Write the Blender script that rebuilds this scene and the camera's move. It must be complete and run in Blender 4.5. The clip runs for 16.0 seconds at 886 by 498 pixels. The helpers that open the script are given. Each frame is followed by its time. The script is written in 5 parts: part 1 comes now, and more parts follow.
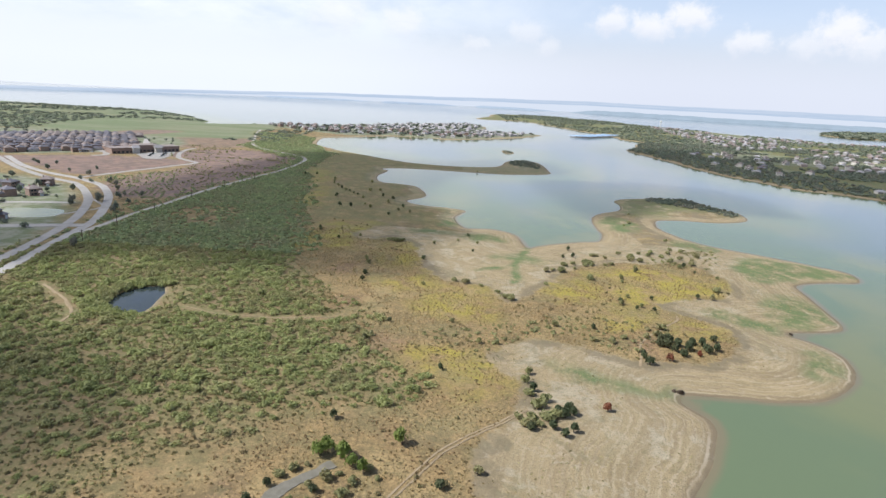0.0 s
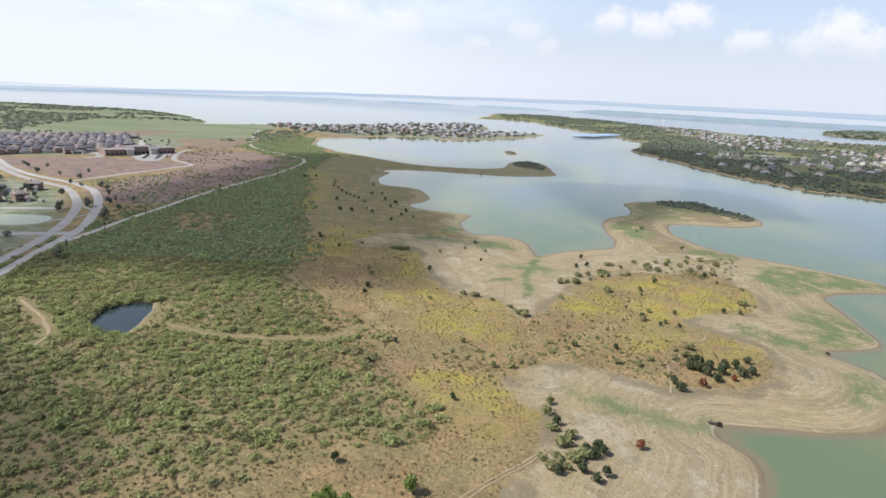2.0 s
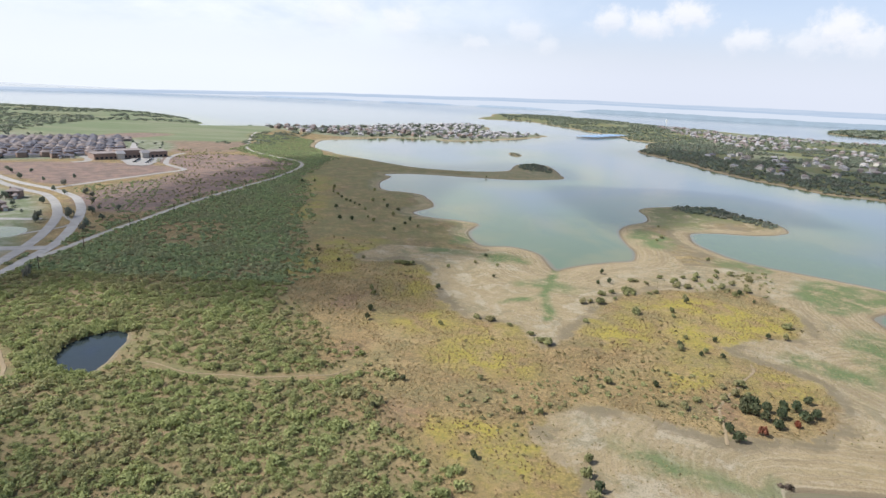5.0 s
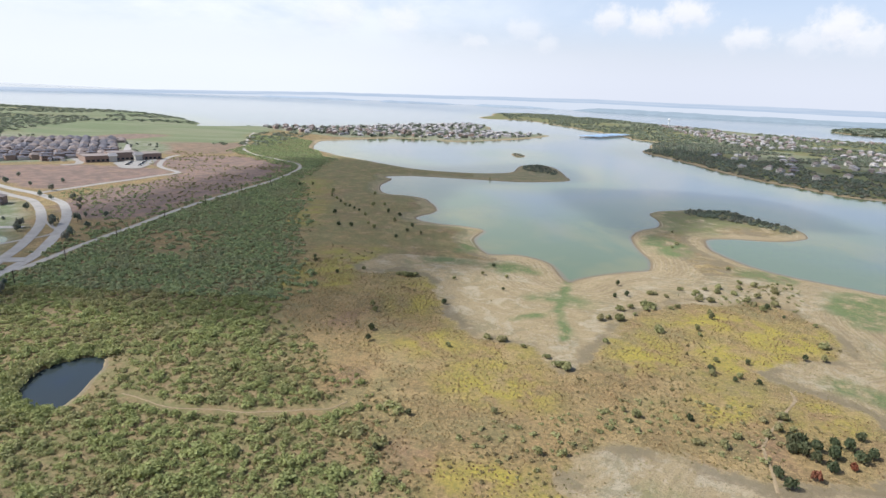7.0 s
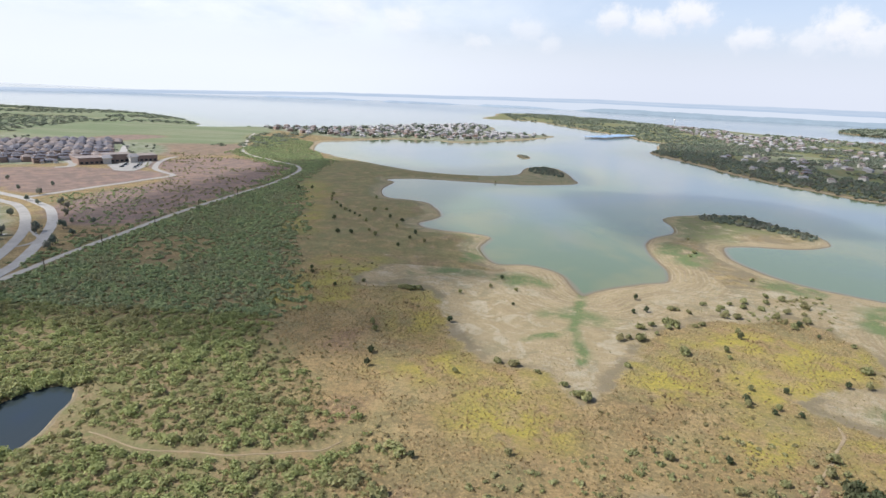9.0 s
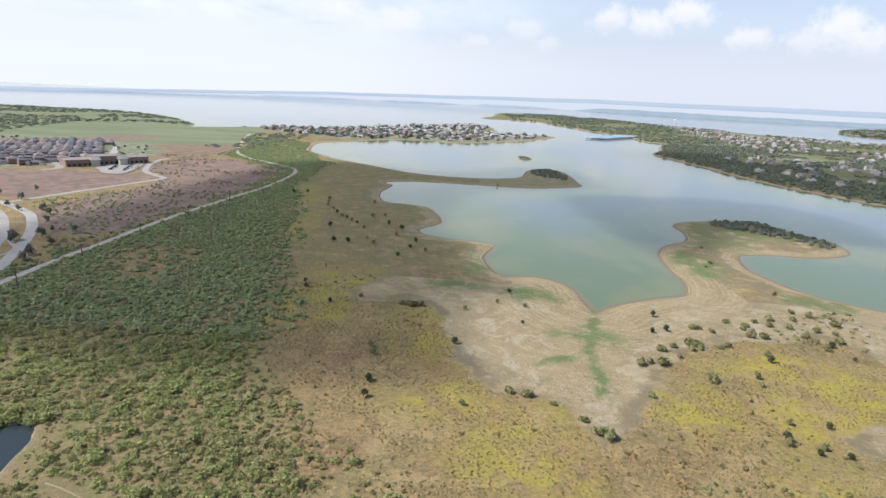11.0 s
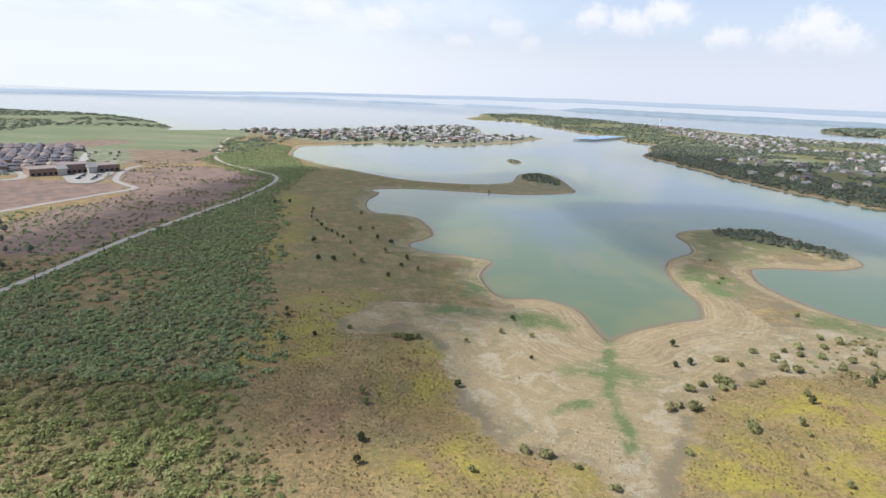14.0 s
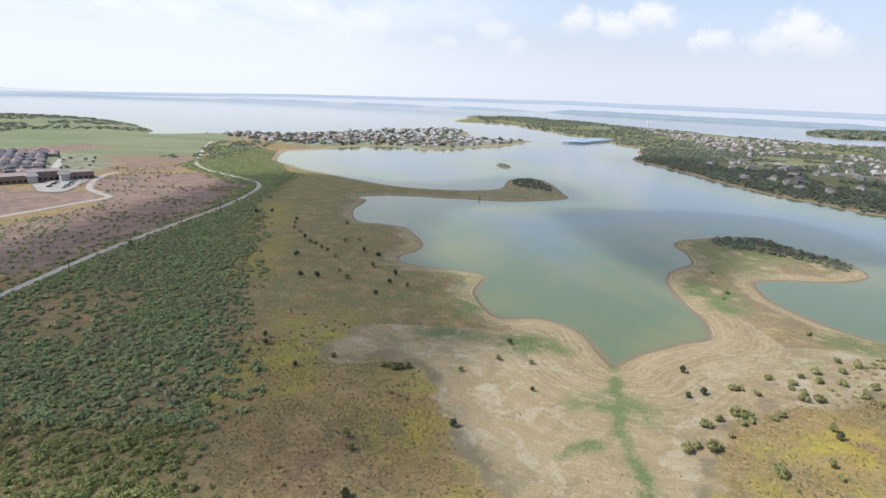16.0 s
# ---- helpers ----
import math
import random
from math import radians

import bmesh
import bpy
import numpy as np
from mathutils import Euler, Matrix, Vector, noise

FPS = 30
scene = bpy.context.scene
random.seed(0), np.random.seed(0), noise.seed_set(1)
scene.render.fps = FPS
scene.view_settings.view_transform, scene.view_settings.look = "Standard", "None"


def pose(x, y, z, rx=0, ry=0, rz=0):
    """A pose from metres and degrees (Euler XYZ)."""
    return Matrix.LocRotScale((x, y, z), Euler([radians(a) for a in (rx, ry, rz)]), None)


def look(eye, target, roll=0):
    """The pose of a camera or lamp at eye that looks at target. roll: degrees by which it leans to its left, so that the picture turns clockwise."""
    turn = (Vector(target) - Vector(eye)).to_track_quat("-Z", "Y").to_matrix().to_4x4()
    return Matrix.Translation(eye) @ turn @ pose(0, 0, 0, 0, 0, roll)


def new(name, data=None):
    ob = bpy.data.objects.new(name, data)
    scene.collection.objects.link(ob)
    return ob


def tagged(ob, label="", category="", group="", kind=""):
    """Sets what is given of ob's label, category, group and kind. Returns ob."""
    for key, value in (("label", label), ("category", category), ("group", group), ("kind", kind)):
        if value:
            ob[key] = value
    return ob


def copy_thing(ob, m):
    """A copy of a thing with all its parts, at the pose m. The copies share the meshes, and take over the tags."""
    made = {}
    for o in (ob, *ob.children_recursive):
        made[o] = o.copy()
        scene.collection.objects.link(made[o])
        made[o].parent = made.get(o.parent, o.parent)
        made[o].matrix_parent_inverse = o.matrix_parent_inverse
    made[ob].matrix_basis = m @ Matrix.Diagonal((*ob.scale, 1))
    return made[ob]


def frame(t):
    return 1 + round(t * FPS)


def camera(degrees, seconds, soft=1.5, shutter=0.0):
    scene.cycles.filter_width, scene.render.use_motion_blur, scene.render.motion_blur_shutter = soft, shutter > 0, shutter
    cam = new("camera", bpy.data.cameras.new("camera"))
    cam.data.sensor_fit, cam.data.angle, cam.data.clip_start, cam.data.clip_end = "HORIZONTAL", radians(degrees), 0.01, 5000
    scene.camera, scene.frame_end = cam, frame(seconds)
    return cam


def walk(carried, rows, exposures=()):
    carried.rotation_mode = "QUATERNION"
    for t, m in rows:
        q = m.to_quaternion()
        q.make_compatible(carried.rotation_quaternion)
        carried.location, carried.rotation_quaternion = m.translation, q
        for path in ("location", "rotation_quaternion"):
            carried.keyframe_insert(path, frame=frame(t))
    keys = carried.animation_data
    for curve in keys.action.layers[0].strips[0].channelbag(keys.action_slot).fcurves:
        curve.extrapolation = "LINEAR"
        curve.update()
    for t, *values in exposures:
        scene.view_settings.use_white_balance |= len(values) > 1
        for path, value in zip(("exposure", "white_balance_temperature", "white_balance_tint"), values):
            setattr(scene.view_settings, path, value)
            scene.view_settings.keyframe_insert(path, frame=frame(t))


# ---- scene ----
cam = camera(74.8, 16.0)
PATH = [
    (0, (-0.178, 1.319, 99.579), (-0.182, 3.25, 99.057), 3.1),
    (0.5, (-1.554, 6.544, 99.669), (-1.557, 8.475, 99.145), 3.1),
    (1, (-2.609, 11.61, 99.775), (-2.612, 13.54, 99.251), 3.1),
    (1.5, (-3.577, 16.684, 99.792), (-3.58, 18.614, 99.268), 3.0),
    (2, (-4.579, 21.816, 99.863), (-4.582, 23.746, 99.339), 3.0),
    (2.5, (-5.672, 26.981, 99.878), (-5.677, 28.911, 99.354), 3.0),
    (3, (-6.593, 31.8, 99.908), (-6.596, 33.73, 99.385), 2.9),
    (3.5, (-7.509, 36.94, 99.902), (-7.51, 38.87, 99.379), 3.0),
    (4, (-8.463, 42.214, 99.859), (-8.464, 44.145, 99.336), 2.9),
    (6.5, (-12.626, 68.915, 100.324), (-12.629, 70.844, 99.797), 2.8),
    (7, (-13.51, 74.482, 100.35), (-13.512, 76.411, 99.823), 2.7),
    (7.5, (-14.13, 80.027, 100.34), (-14.133, 81.956, 99.812), 2.7),
    (8, (-14.219, 85.572, 100.454), (-14.225, 87.501, 99.925), 2.7),
    (8.5, (-14.559, 91.017, 100.417), (-14.569, 92.946, 99.888), 2.6),
    (9, (-15.153, 96.223, 100.244), (-15.164, 98.152, 99.717), 2.7),
    (11.5, (-19.061, 122.695, 100.884), (-19.064, 124.624, 100.356), 2.8),
    (12, (-19.997, 127.593, 101.155), (-20.0, 129.522, 100.628), 2.8),
    (12.5, (-21.05, 132.492, 101.844), (-21.042, 134.421, 101.318), 2.7),
    (13, (-22.084, 137.513, 102.521), (-22.059, 139.442, 101.994), 2.6),
    (13.5, (-23.218, 142.574, 103.167), (-23.185, 144.502, 102.638), 2.6),
    (14, (-24.096, 147.598, 103.691), (-24.047, 149.527, 103.164), 2.6),
    (14.5, (-24.716, 152.583, 104.104), (-24.652, 154.512, 103.578), 2.7),
    (15, (-25.115, 157.63, 104.616), (-25.041, 159.559, 104.092), 2.6),
    (15.5, (-25.269, 163.095, 105.16), (-25.186, 165.024, 104.637), 2.7),
    (16, (-25.497, 168.596, 105.689), (-25.406, 170.525, 105.169), 2.6),
]
walk(cam, [(t, look(eye, target, roll)) for t, eye, target, roll in PATH], exposures=((0.0, 0.24, 6070, 9), (16.0, 0.24, 6070, 9)))

# ---- world and sun ----
SUN_TRAVEL = Vector((1.0, 0.18, -1.12)).normalized()
SUN_FROM = -SUN_TRAVEL
sun = new("sun", bpy.data.lights.new("sun", "SUN"))
sun.data.energy, sun.data.angle, sun.data.color = 5.0, radians(0.6), (1.0, 0.955, 0.90)
sun.matrix_world = look((-300, -60, 400), Vector((-300, -60, 400)) + SUN_TRAVEL)


class Nodes:
    """Short hand for building node trees."""

    def __init__(self, tree):
        self.t = tree

    def add(self, kind, **props):
        n = self.t.nodes.new(kind)
        for k, v in props.items():
            if k == "operation":
                n.operation = v
            elif k == "blend_type":
                n.blend_type = v
            elif k == "attribute_name":
                n.attribute_name = v
        return n

    def put(self, value, socket):
        if isinstance(value, bpy.types.NodeSocket):
            self.t.links.new(value, socket)
        elif isinstance(value, (tuple, list)) and len(value) == 3 and len(socket.default_value) == 4:
            socket.default_value = (*value, 1)
        else:
            socket.default_value = value

    def math(self, op, a, b=0.0, clamp=False):
        n = self.add("ShaderNodeMath", operation=op)
        n.use_clamp = clamp
        self.put(a, n.inputs[0])
        self.put(b, n.inputs[1])
        return n.outputs[0]

    def vec(self, op, a, b=(0, 0, 0)):
        n = self.add("ShaderNodeVectorMath", operation=op)
        self.put(a, n.inputs[0])
        self.put(b, n.inputs[1])
        return n.outputs["Value"] if op in ("DISTANCE", "LENGTH", "DOT_PRODUCT") else n.outputs[0]

    def noise(self, at, scale, detail=4.0, rough=0.55, distort=0.0):
        n = self.add("ShaderNodeTexNoise")
        if at is not None:
            self.put(at, n.inputs["Vector"])
        n.inputs["Scale"].default_value, n.inputs["Detail"].default_value = scale, detail
        n.inputs["Roughness"].default_value, n.inputs["Distortion"].default_value = rough, distort
        return n.outputs["Fac"]

    def step(self, v, lo, hi):
        n = self.add("ShaderNodeMapRange")
        n.interpolation_type = "SMOOTHSTEP"
        self.put(v, n.inputs["Value"])
        self.put(lo, n.inputs["From Min"])
        self.put(hi, n.inputs["From Max"])
        return n.outputs["Result"]

    def mix(self, f, a, b, blend="MIX"):
        n = self.add("ShaderNodeMix")
        n.data_type, n.blend_type, n.clamp_factor = "RGBA", blend, True
        self.put(f, n.inputs["Factor"])
        self.put(a, n.inputs[6])
        self.put(b, n.inputs[7])
        return n.outputs[2]

    def attr(self, name):
        return self.add("ShaderNodeAttribute", attribute_name=name).outputs["Fac"]


world = bpy.data.worlds.new("world")
scene.world = world
world.use_nodes = True
world.node_tree.nodes.clear()
W = Nodes(world.node_tree)
sky = W.add("ShaderNodeTexSky")
sky.sky_type, sky.sun_disc = "NISHITA", False
sky.sun_elevation = math.asin(SUN_FROM.z)
sky.sun_rotation = math.atan2(SUN_FROM.x, SUN_FROM.y)
sky.dust_density, sky.air_density = 1.5, 1.0
SKY_STRENGTH = 0.1
aim = W.add("ShaderNodeTexCoord").outputs["Generated"]
split = W.add("ShaderNodeSeparateXYZ")
W.put(aim, split.inputs[0])
high = split.outputs["Z"]
flat = W.vec("MULTIPLY", aim, (1.0, 1.0, 2.6))
veil = W.noise(flat, 4.2, 6.0, 0.58, 0.2)
puff = W.noise(flat, 30.0, 7.0, 0.62, 0.3)
fine = W.noise(aim, 48.0, 6.0, 0.6, 0.2)
blue = W.vec("MULTIPLY", sky.outputs[0], (SKY_STRENGTH * 1.05, SKY_STRENGTH * 1.05, SKY_STRENGTH * 1.12))
# pale haze low over the water, thinning upwards
haze = W.step(high, 0.21, 0.02)
west = W.step(split.outputs["X"], 0.36, -0.32)
base = W.mix(W.math("MULTIPLY", haze, 0.95), blue, W.mix(west, (0.70, 0.71, 0.775), (0.83, 0.84, 0.87)))
base = W.mix(W.math("MULTIPLY", W.step(high, 0.06, 0.13), W.math("MULTIPLY", W.step(high, 0.42, 0.14), 0.6)), base, (0.62, 0.70, 0.83))
# broken white cloud: thick towards the west, thinner to the east
cover = W.math("MULTIPLY", W.step(W.math("ADD", W.math("ADD", veil, W.math("MULTIPLY", west, 0.16)), W.math("MULTIPLY", puff, 0.16)), 0.42, 0.86), W.step(high, 0.03, 0.12))
base = W.mix(W.math("MULTIPLY", W.math("MULTIPLY", cover, W.math("ADD", 0.10, W.math("MULTIPLY", west, 0.9))), W.step(high, 0.45, 0.16)), base, (0.87, 0.87, 0.88))
# single cumulus heads: direction, size
for cx, cy, cz, size, dense in ((0.242, 0.963, 0.120, 0.034, 0.75), (0.300, 0.946, 0.112, 0.034, 0.8), (0.345, 0.930, 0.127, 0.040, 0.85), (0.425, 0.900, 0.094, 0.032, 0.7),
                                (0.495, 0.862, 0.088, 0.034, 0.55), (0.522, 0.845, 0.108, 0.042, 0.85), (0.558, 0.826, 0.088, 0.034, 0.6), (0.116, 0.988, 0.099, 0.032, 0.4),
                                (0.031, 0.996, 0.078, 0.024, 0.4), (0.149, 0.986, 0.077, 0.022, 0.35), (-0.084, 0.991, 0.105, 0.042, 0.5), (-0.186, 0.976, 0.112, 0.055, 0.4)):
    off = W.vec("MULTIPLY", W.vec("SUBTRACT", aim, (cx, cy, cz)), (1.0, 1.0, 1.5))
    lump = W.math("ADD", W.math("DIVIDE", W.vec("LENGTH", off), size), W.math("MULTIPLY", W.math("SUBTRACT", fine, 0.5), 1.7))
    body = W.step(lump, 1.2, 0.3)
    shade = W.mix(W.step(W.math("ADD", high, W.math("MULTIPLY", puff, 0.03)), cz - size * 0.5 + 0.01, cz + 0.022), (0.72, 0.72, 0.76), (0.885, 0.845, 0.825))
    base = W.mix(W.math("MULTIPLY", body, dense), base, shade)
back = W.add("ShaderNodeBackground")
W.put(base, back.inputs["Color"])
back.inputs["Strength"].default_value = 1.0
W.t.links.new(back.outputs[0], W.add("ShaderNodeOutputWorld").inputs[0])


# ---- materials ----
def material(name, rough=0.9, metal=0.0):
    m = bpy.data.materials.new(name)
    m.use_nodes = True
    n = Nodes(m.node_tree)
    b = next(k for k in m.node_tree.nodes if k.type == "BSDF_PRINCIPLED")
    b.inputs["Roughness"].default_value, b.inputs["Metallic"].default_value = rough, metal
    b.inputs["Specular IOR Level"].default_value = 0.25
    return m, n, b


def place(n):
    return n.add("ShaderNodeNewGeometry").outputs["Position"]


def bump(n, b, height, strength, distance):
    k = n.add("ShaderNodeBump")
    k.inputs["Strength"].default_value, k.inputs["Distance"].default_value = strength, distance
    n.put(height, k.inputs["Height"])
    n.put(k.outputs[0], b.inputs["Normal"])


def plain(name, colour, other=None, scale=0.6, rough=0.9, metal=0.0, island=0.0, relief=0.0):
    """A worn surface: two colours broken by coarse and fine noise, and some difference from object to object."""
    m, n, b = material(name, rough, metal)
    at = place(n)
    other = other or tuple(c * 0.72 for c in colour)
    f = n.math("ADD", n.math("MULTIPLY", n.noise(at, scale, 5), 0.6), n.math("MULTIPLY", n.noise(at, scale * 9, 3), 0.4))
    c = n.mix(n.step(f, 0.35, 0.65), colour, other)
    each = n.add("ShaderNodeObjectInfo").outputs["Random"]
    c = n.mix(n.math("MULTIPLY", each, 0.35), c, tuple(v * 0.55 for v in colour))
    if island:
        r = n.add("ShaderNodeNewGeometry").outputs["Random Per Island"]
        c = n.mix(n.math("MULTIPLY", r, island), c, tuple(v * 0.45 for v in colour))
    n.put(c, b.inputs["Base Color"])
    if relief:
        bump(n, b, n.noise(at, scale * 6, 4), 0.6, relief)
    return m


def leaves(name, dark, light, dry):
    """Foliage: leaf by leaf and plant by plant (the tint attribute) from dark to light, some of it dry; light passes through."""
    m, n, b = material(name, 0.75)
    r = n.add("ShaderNodeNewGeometry").outputs["Random Per Island"]
    tint = n.attr("tint")
    each = n.add("ShaderNodeObjectInfo").outputs["Random"]
    c = n.mix(n.math("ADD", n.math("MULTIPLY", r, 0.55), n.math("MULTIPLY", n.math("ADD", tint, n.math("MULTIPLY", each, 0.35)), 0.6)), dark, light)
    c = n.mix(n.math("MULTIPLY", n.step(n.math("ADD", n.noise(place(n), 0.045, 3), n.math("MULTIPLY", r, 0.16)), 0.54, 0.72), 0.6), c, dry)
    n.put(c, b.inputs["Base Color"])
    through_leaf = n.add("ShaderNodeBsdfTranslucent")
    n.put(c, through_leaf.inputs["Color"])
    both = n.add("ShaderNodeMixShader")
    both.inputs[0].default_value = 0.4
    n.t.links.new(b.outputs[0], both.inputs[1])
    n.t.links.new(through_leaf.outputs[0], both.inputs[2])
    n.t.links.new(both.outputs[0], next(k for k in n.t.nodes if k.type == "OUTPUT_MATERIAL").inputs[0])
    return m


def make_ground():
    m, n, b = material("earth_and_grass", 0.95)
    at = place(n)
    shore, upland, yellow, green, scrub = (n.attr(k) for k in ("shore", "upland", "yellow", "green", "scrub"))
    red, field, town = n.attr("red"), n.attr("field"), n.attr("town")
    n1, n2, n3 = n.noise(at, 0.02, 5), n.noise(at, 0.11, 6, 0.62), n.noise(at, 0.75, 6, 0.7)
    n4 = n.noise(n.vec("MULTIPLY", at, (1.0, 1.0, 1.0)), 2.6, 4, 0.7)
    grit = n.math("ADD", n.math("MULTIPLY", n3, 0.55), n.math("MULTIPLY", n4, 0.45))
    # bare lake bed with strand lines that follow the shore
    bed = n.mix(n.step(n2, 0.3, 0.72), (0.355, 0.275, 0.155), (0.265, 0.205, 0.108))
    bed = n.mix(n.step(n1, 0.45, 0.7), bed, (0.31, 0.245, 0.14))
    wob = n.math("ADD", shore, n.math("ADD", n.math("MULTIPLY", n2, 5.0), n.math("MULTIPLY", n3, 1.0)))
    line = n.math("SINE", n.math("MULTIPLY", wob, 2.1))
    line2 = n.math("SINE", n.math("MULTIPLY", wob, 0.37))
    bed = n.mix(n.math("MULTIPLY", n.step(line, 0.3, 0.95), n.math("ADD", 0.12, n.math("MULTIPLY", n.step(shore, 60.0, 16.0), 0.4))), bed, (0.40, 0.325, 0.21))
    bed = n.mix(n.math("MULTIPLY", n.step(line2, 0.1, 0.9), n.math("ADD", 0.1, n.math("MULTIPLY", n.step(shore, 60.0, 20.0), 0.2))), bed, (0.20, 0.152, 0.088))
    bed = n.mix(n.math("MULTIPLY", n.step(n.math("ADD", n2, n.math("MULTIPLY", n1, 0.6)), 0.88, 1.02), 0.6), bed, (0.43, 0.38, 0.275))
    part_xyz = n.add("ShaderNodeSeparateXYZ")
    n.put(at, part_xyz.inputs[0])
    along = n.add("ShaderNodeCombineXYZ")
    n.put(n.math("MULTIPLY", wob, 0.75), along.inputs[0])
    n.put(n.math("MULTIPLY", part_xyz.outputs[0], 0.035), along.inputs[1])
    n.put(n.math("MULTIPLY", part_xyz.outputs[1], 0.035), along.inputs[2])
    streak = n.noise(along.outputs[0], 1.0, 5, 0.62)
    rims = n.math("ADD", 0.45, n.math("MULTIPLY", n.step(shore, 60.0, 20.0), 0.55))
    bed = n.mix(n.math("MULTIPLY", n.math("MULTIPLY", n.step(streak, 0.53, 0.66), 0.5), rims), bed, (0.185, 0.135, 0.078))
    bed = n.mix(n.math("MULTIPLY", n.math("MULTIPLY", n.step(streak, 0.46, 0.34), 0.5), rims), bed, (0.42, 0.34, 0.21))
    flats = n.step(shore, 16.0, 34.0)
    bed = n.mix(n.math("MULTIPLY", n.math("MULTIPLY", n.step(n.noise(at, 0.07, 6, 0.7, 0.6), 0.52, 0.62), flats), 0.7), bed, (0.41, 0.355, 0.25))
    bed = n.mix(n.math("MULTIPLY", n.math("MULTIPLY", n.step(n.noise(at, 0.055, 6, 0.72, 0.8), 0.53, 0.60), flats), 0.6), bed, (0.20, 0.180, 0.105))
    weed = n.math("MULTIPLY", n.step(grit, 0.52, 0.62), n.step(n.noise(at, 0.035, 4), 0.40, 0.60))
    bed = n.mix(n.math("MULTIPLY", weed, 0.75), bed, (0.170, 0.165, 0.075))
    bed = n.mix(n.math("MULTIPLY", n.step(n4, 0.50, 0.62), 0.62), bed, (0.145, 0.118, 0.070))
    bed = n.mix(n.math("MULTIPLY", n.step(n.noise(at, 0.3, 6, 0.75), 0.54, 0.68), 0.6), bed, (0.43, 0.355, 0.25))
    bed = n.mix(n.math("MULTIPLY", n.step(n.noise(at, 0.17, 6, 0.75), 0.55, 0.68), 0.5), bed, (0.185, 0.165, 0.088))
    # dry prairie grass
    turf = n.mix(n.step(n2, 0.32, 0.68), (0.275, 0.188, 0.085), (0.178, 0.133, 0.062))
    turf = n.mix(n.math("MULTIPLY", n.step(n.noise(at, 0.05, 5, 0.6), 0.5, 0.66), 0.85), turf, (0.33, 0.245, 0.115))
    turf = n.mix(n.math("MULTIPLY", n.step(n.noise(at, 0.032, 5), 0.5, 0.68), 0.55), turf, (0.195, 0.112, 0.078))
    turf = n.mix(n.math("MULTIPLY", n.step(n.noise(at, 0.041, 5), 0.48, 0.64), 0.6), turf, (0.185, 0.165, 0.075))
    turf = n.mix(n.math("MULTIPLY", n.step(grit, 0.5, 0.6), 0.8), turf, (0.100, 0.080, 0.038))
    turf = n.mix(n.math("MULTIPLY", n.step(grit, 0.475, 0.40), 0.9), turf, (0.375, 0.27, 0.125))
    mottle = n.noise(at, 0.26, 6, 0.75)
    turf = n.mix(n.math("MULTIPLY", n.step(mottle, 0.53, 0.66), 0.6), turf, (0.115, 0.105, 0.048))
    turf = n.mix(n.math("MULTIPLY", n.step(mottle, 0.46, 0.34), 0.55), turf, (0.35, 0.245, 0.112))
    under = n.mix(n.step(n2, 0.38, 0.62), (0.215, 0.155, 0.082), (0.17, 0.158, 0.066))
    under = n.mix(n.math("MULTIPLY", n.step(grit, 0.5, 0.62), 0.8), under, (0.105, 0.105, 0.045))
    under = n.mix(n.math("MULTIPLY", n.step(grit, 0.48, 0.38), 0.7), under, (0.29, 0.215, 0.13))
    under = n.mix(n.math("MULTIPLY", n.step(mottle, 0.5, 0.62), 0.6), under, (0.145, 0.165, 0.058))
    turf = n.mix(n.math("MULTIPLY", scrub, 0.8), turf, under)
    bloom = n.mix(n.step(grit, 0.40, 0.62), (0.385, 0.305, 0.058), (0.19, 0.168, 0.045))
    bloom = n.mix(n.math("MULTIPLY", n.step(n.noise(at, 0.07, 6, 0.7, 0.5), 0.52, 0.64), 0.6), bloom, (0.36, 0.255, 0.11))
    turf = n.mix(n.math("MULTIPLY", yellow, n.step(n.math("ADD", n2, n.math("MULTIPLY", grit, 0.5)), 0.60, 0.84)), turf, bloom)
    edge = n.math("ADD", upland, n.math("ADD", n.math("MULTIPLY", n.math("SUBTRACT", n2, 0.5), 16.0), n.math("MULTIPLY", n.math("SUBTRACT", n3, 0.5), 8.0)))
    c = n.mix(n.step(edge, -2.0, 2.0), bed, turf)
    gully = n.math("MULTIPLY", n.step(edge, -8.0, -3.5), n.step(edge, 0.5, -1.0))
    c = n.mix(n.math("MULTIPLY", gully, n.math("MULTIPLY", n.step(n.noise(at, 0.05, 4), 0.40, 0.54), 0.75)), c, (0.165, 0.132, 0.08))
    # grass green, also used to tint the cloud-shaded upland
    sward_and_shade_green = n.mix(n.step(grit, 0.4, 0.62), (0.145, 0.185, 0.07), (0.115, 0.128, 0.058))
    c = n.mix(n.math("MULTIPLY", green, n.step(n.math("ADD", n2, n.math("MULTIPLY", grit, 0.6)), 0.60, 0.88)), c, sward_and_shade_green)
    clay = n.mix(n.step(n2, 0.36, 0.62), (0.255, 0.172, 0.135), (0.165, 0.122, 0.097))
    c = n.mix(n.math("MULTIPLY", red, n.step(n2, 0.22, 0.45)), c, clay)
    meadow = n.mix(n.step(n.noise(n.vec("MULTIPLY", at, (0.25, 1.0, 1.0)), 0.02, 4), 0.4, 0.62), (0.150, 0.180, 0.090), (0.200, 0.205, 0.120))
    c = n.mix(field, c, meadow)
    lawn = n.mix(n.step(n2, 0.4, 0.6), (0.24, 0.235, 0.17), (0.145, 0.165, 0.085))
    c = n.mix(town, c, lawn)
    # wet rim and pale drift line by the water
    rim = n.math("ADD", shore, n.math("MULTIPLY", n.math("SUBTRACT", n2, 0.5), 3.0))
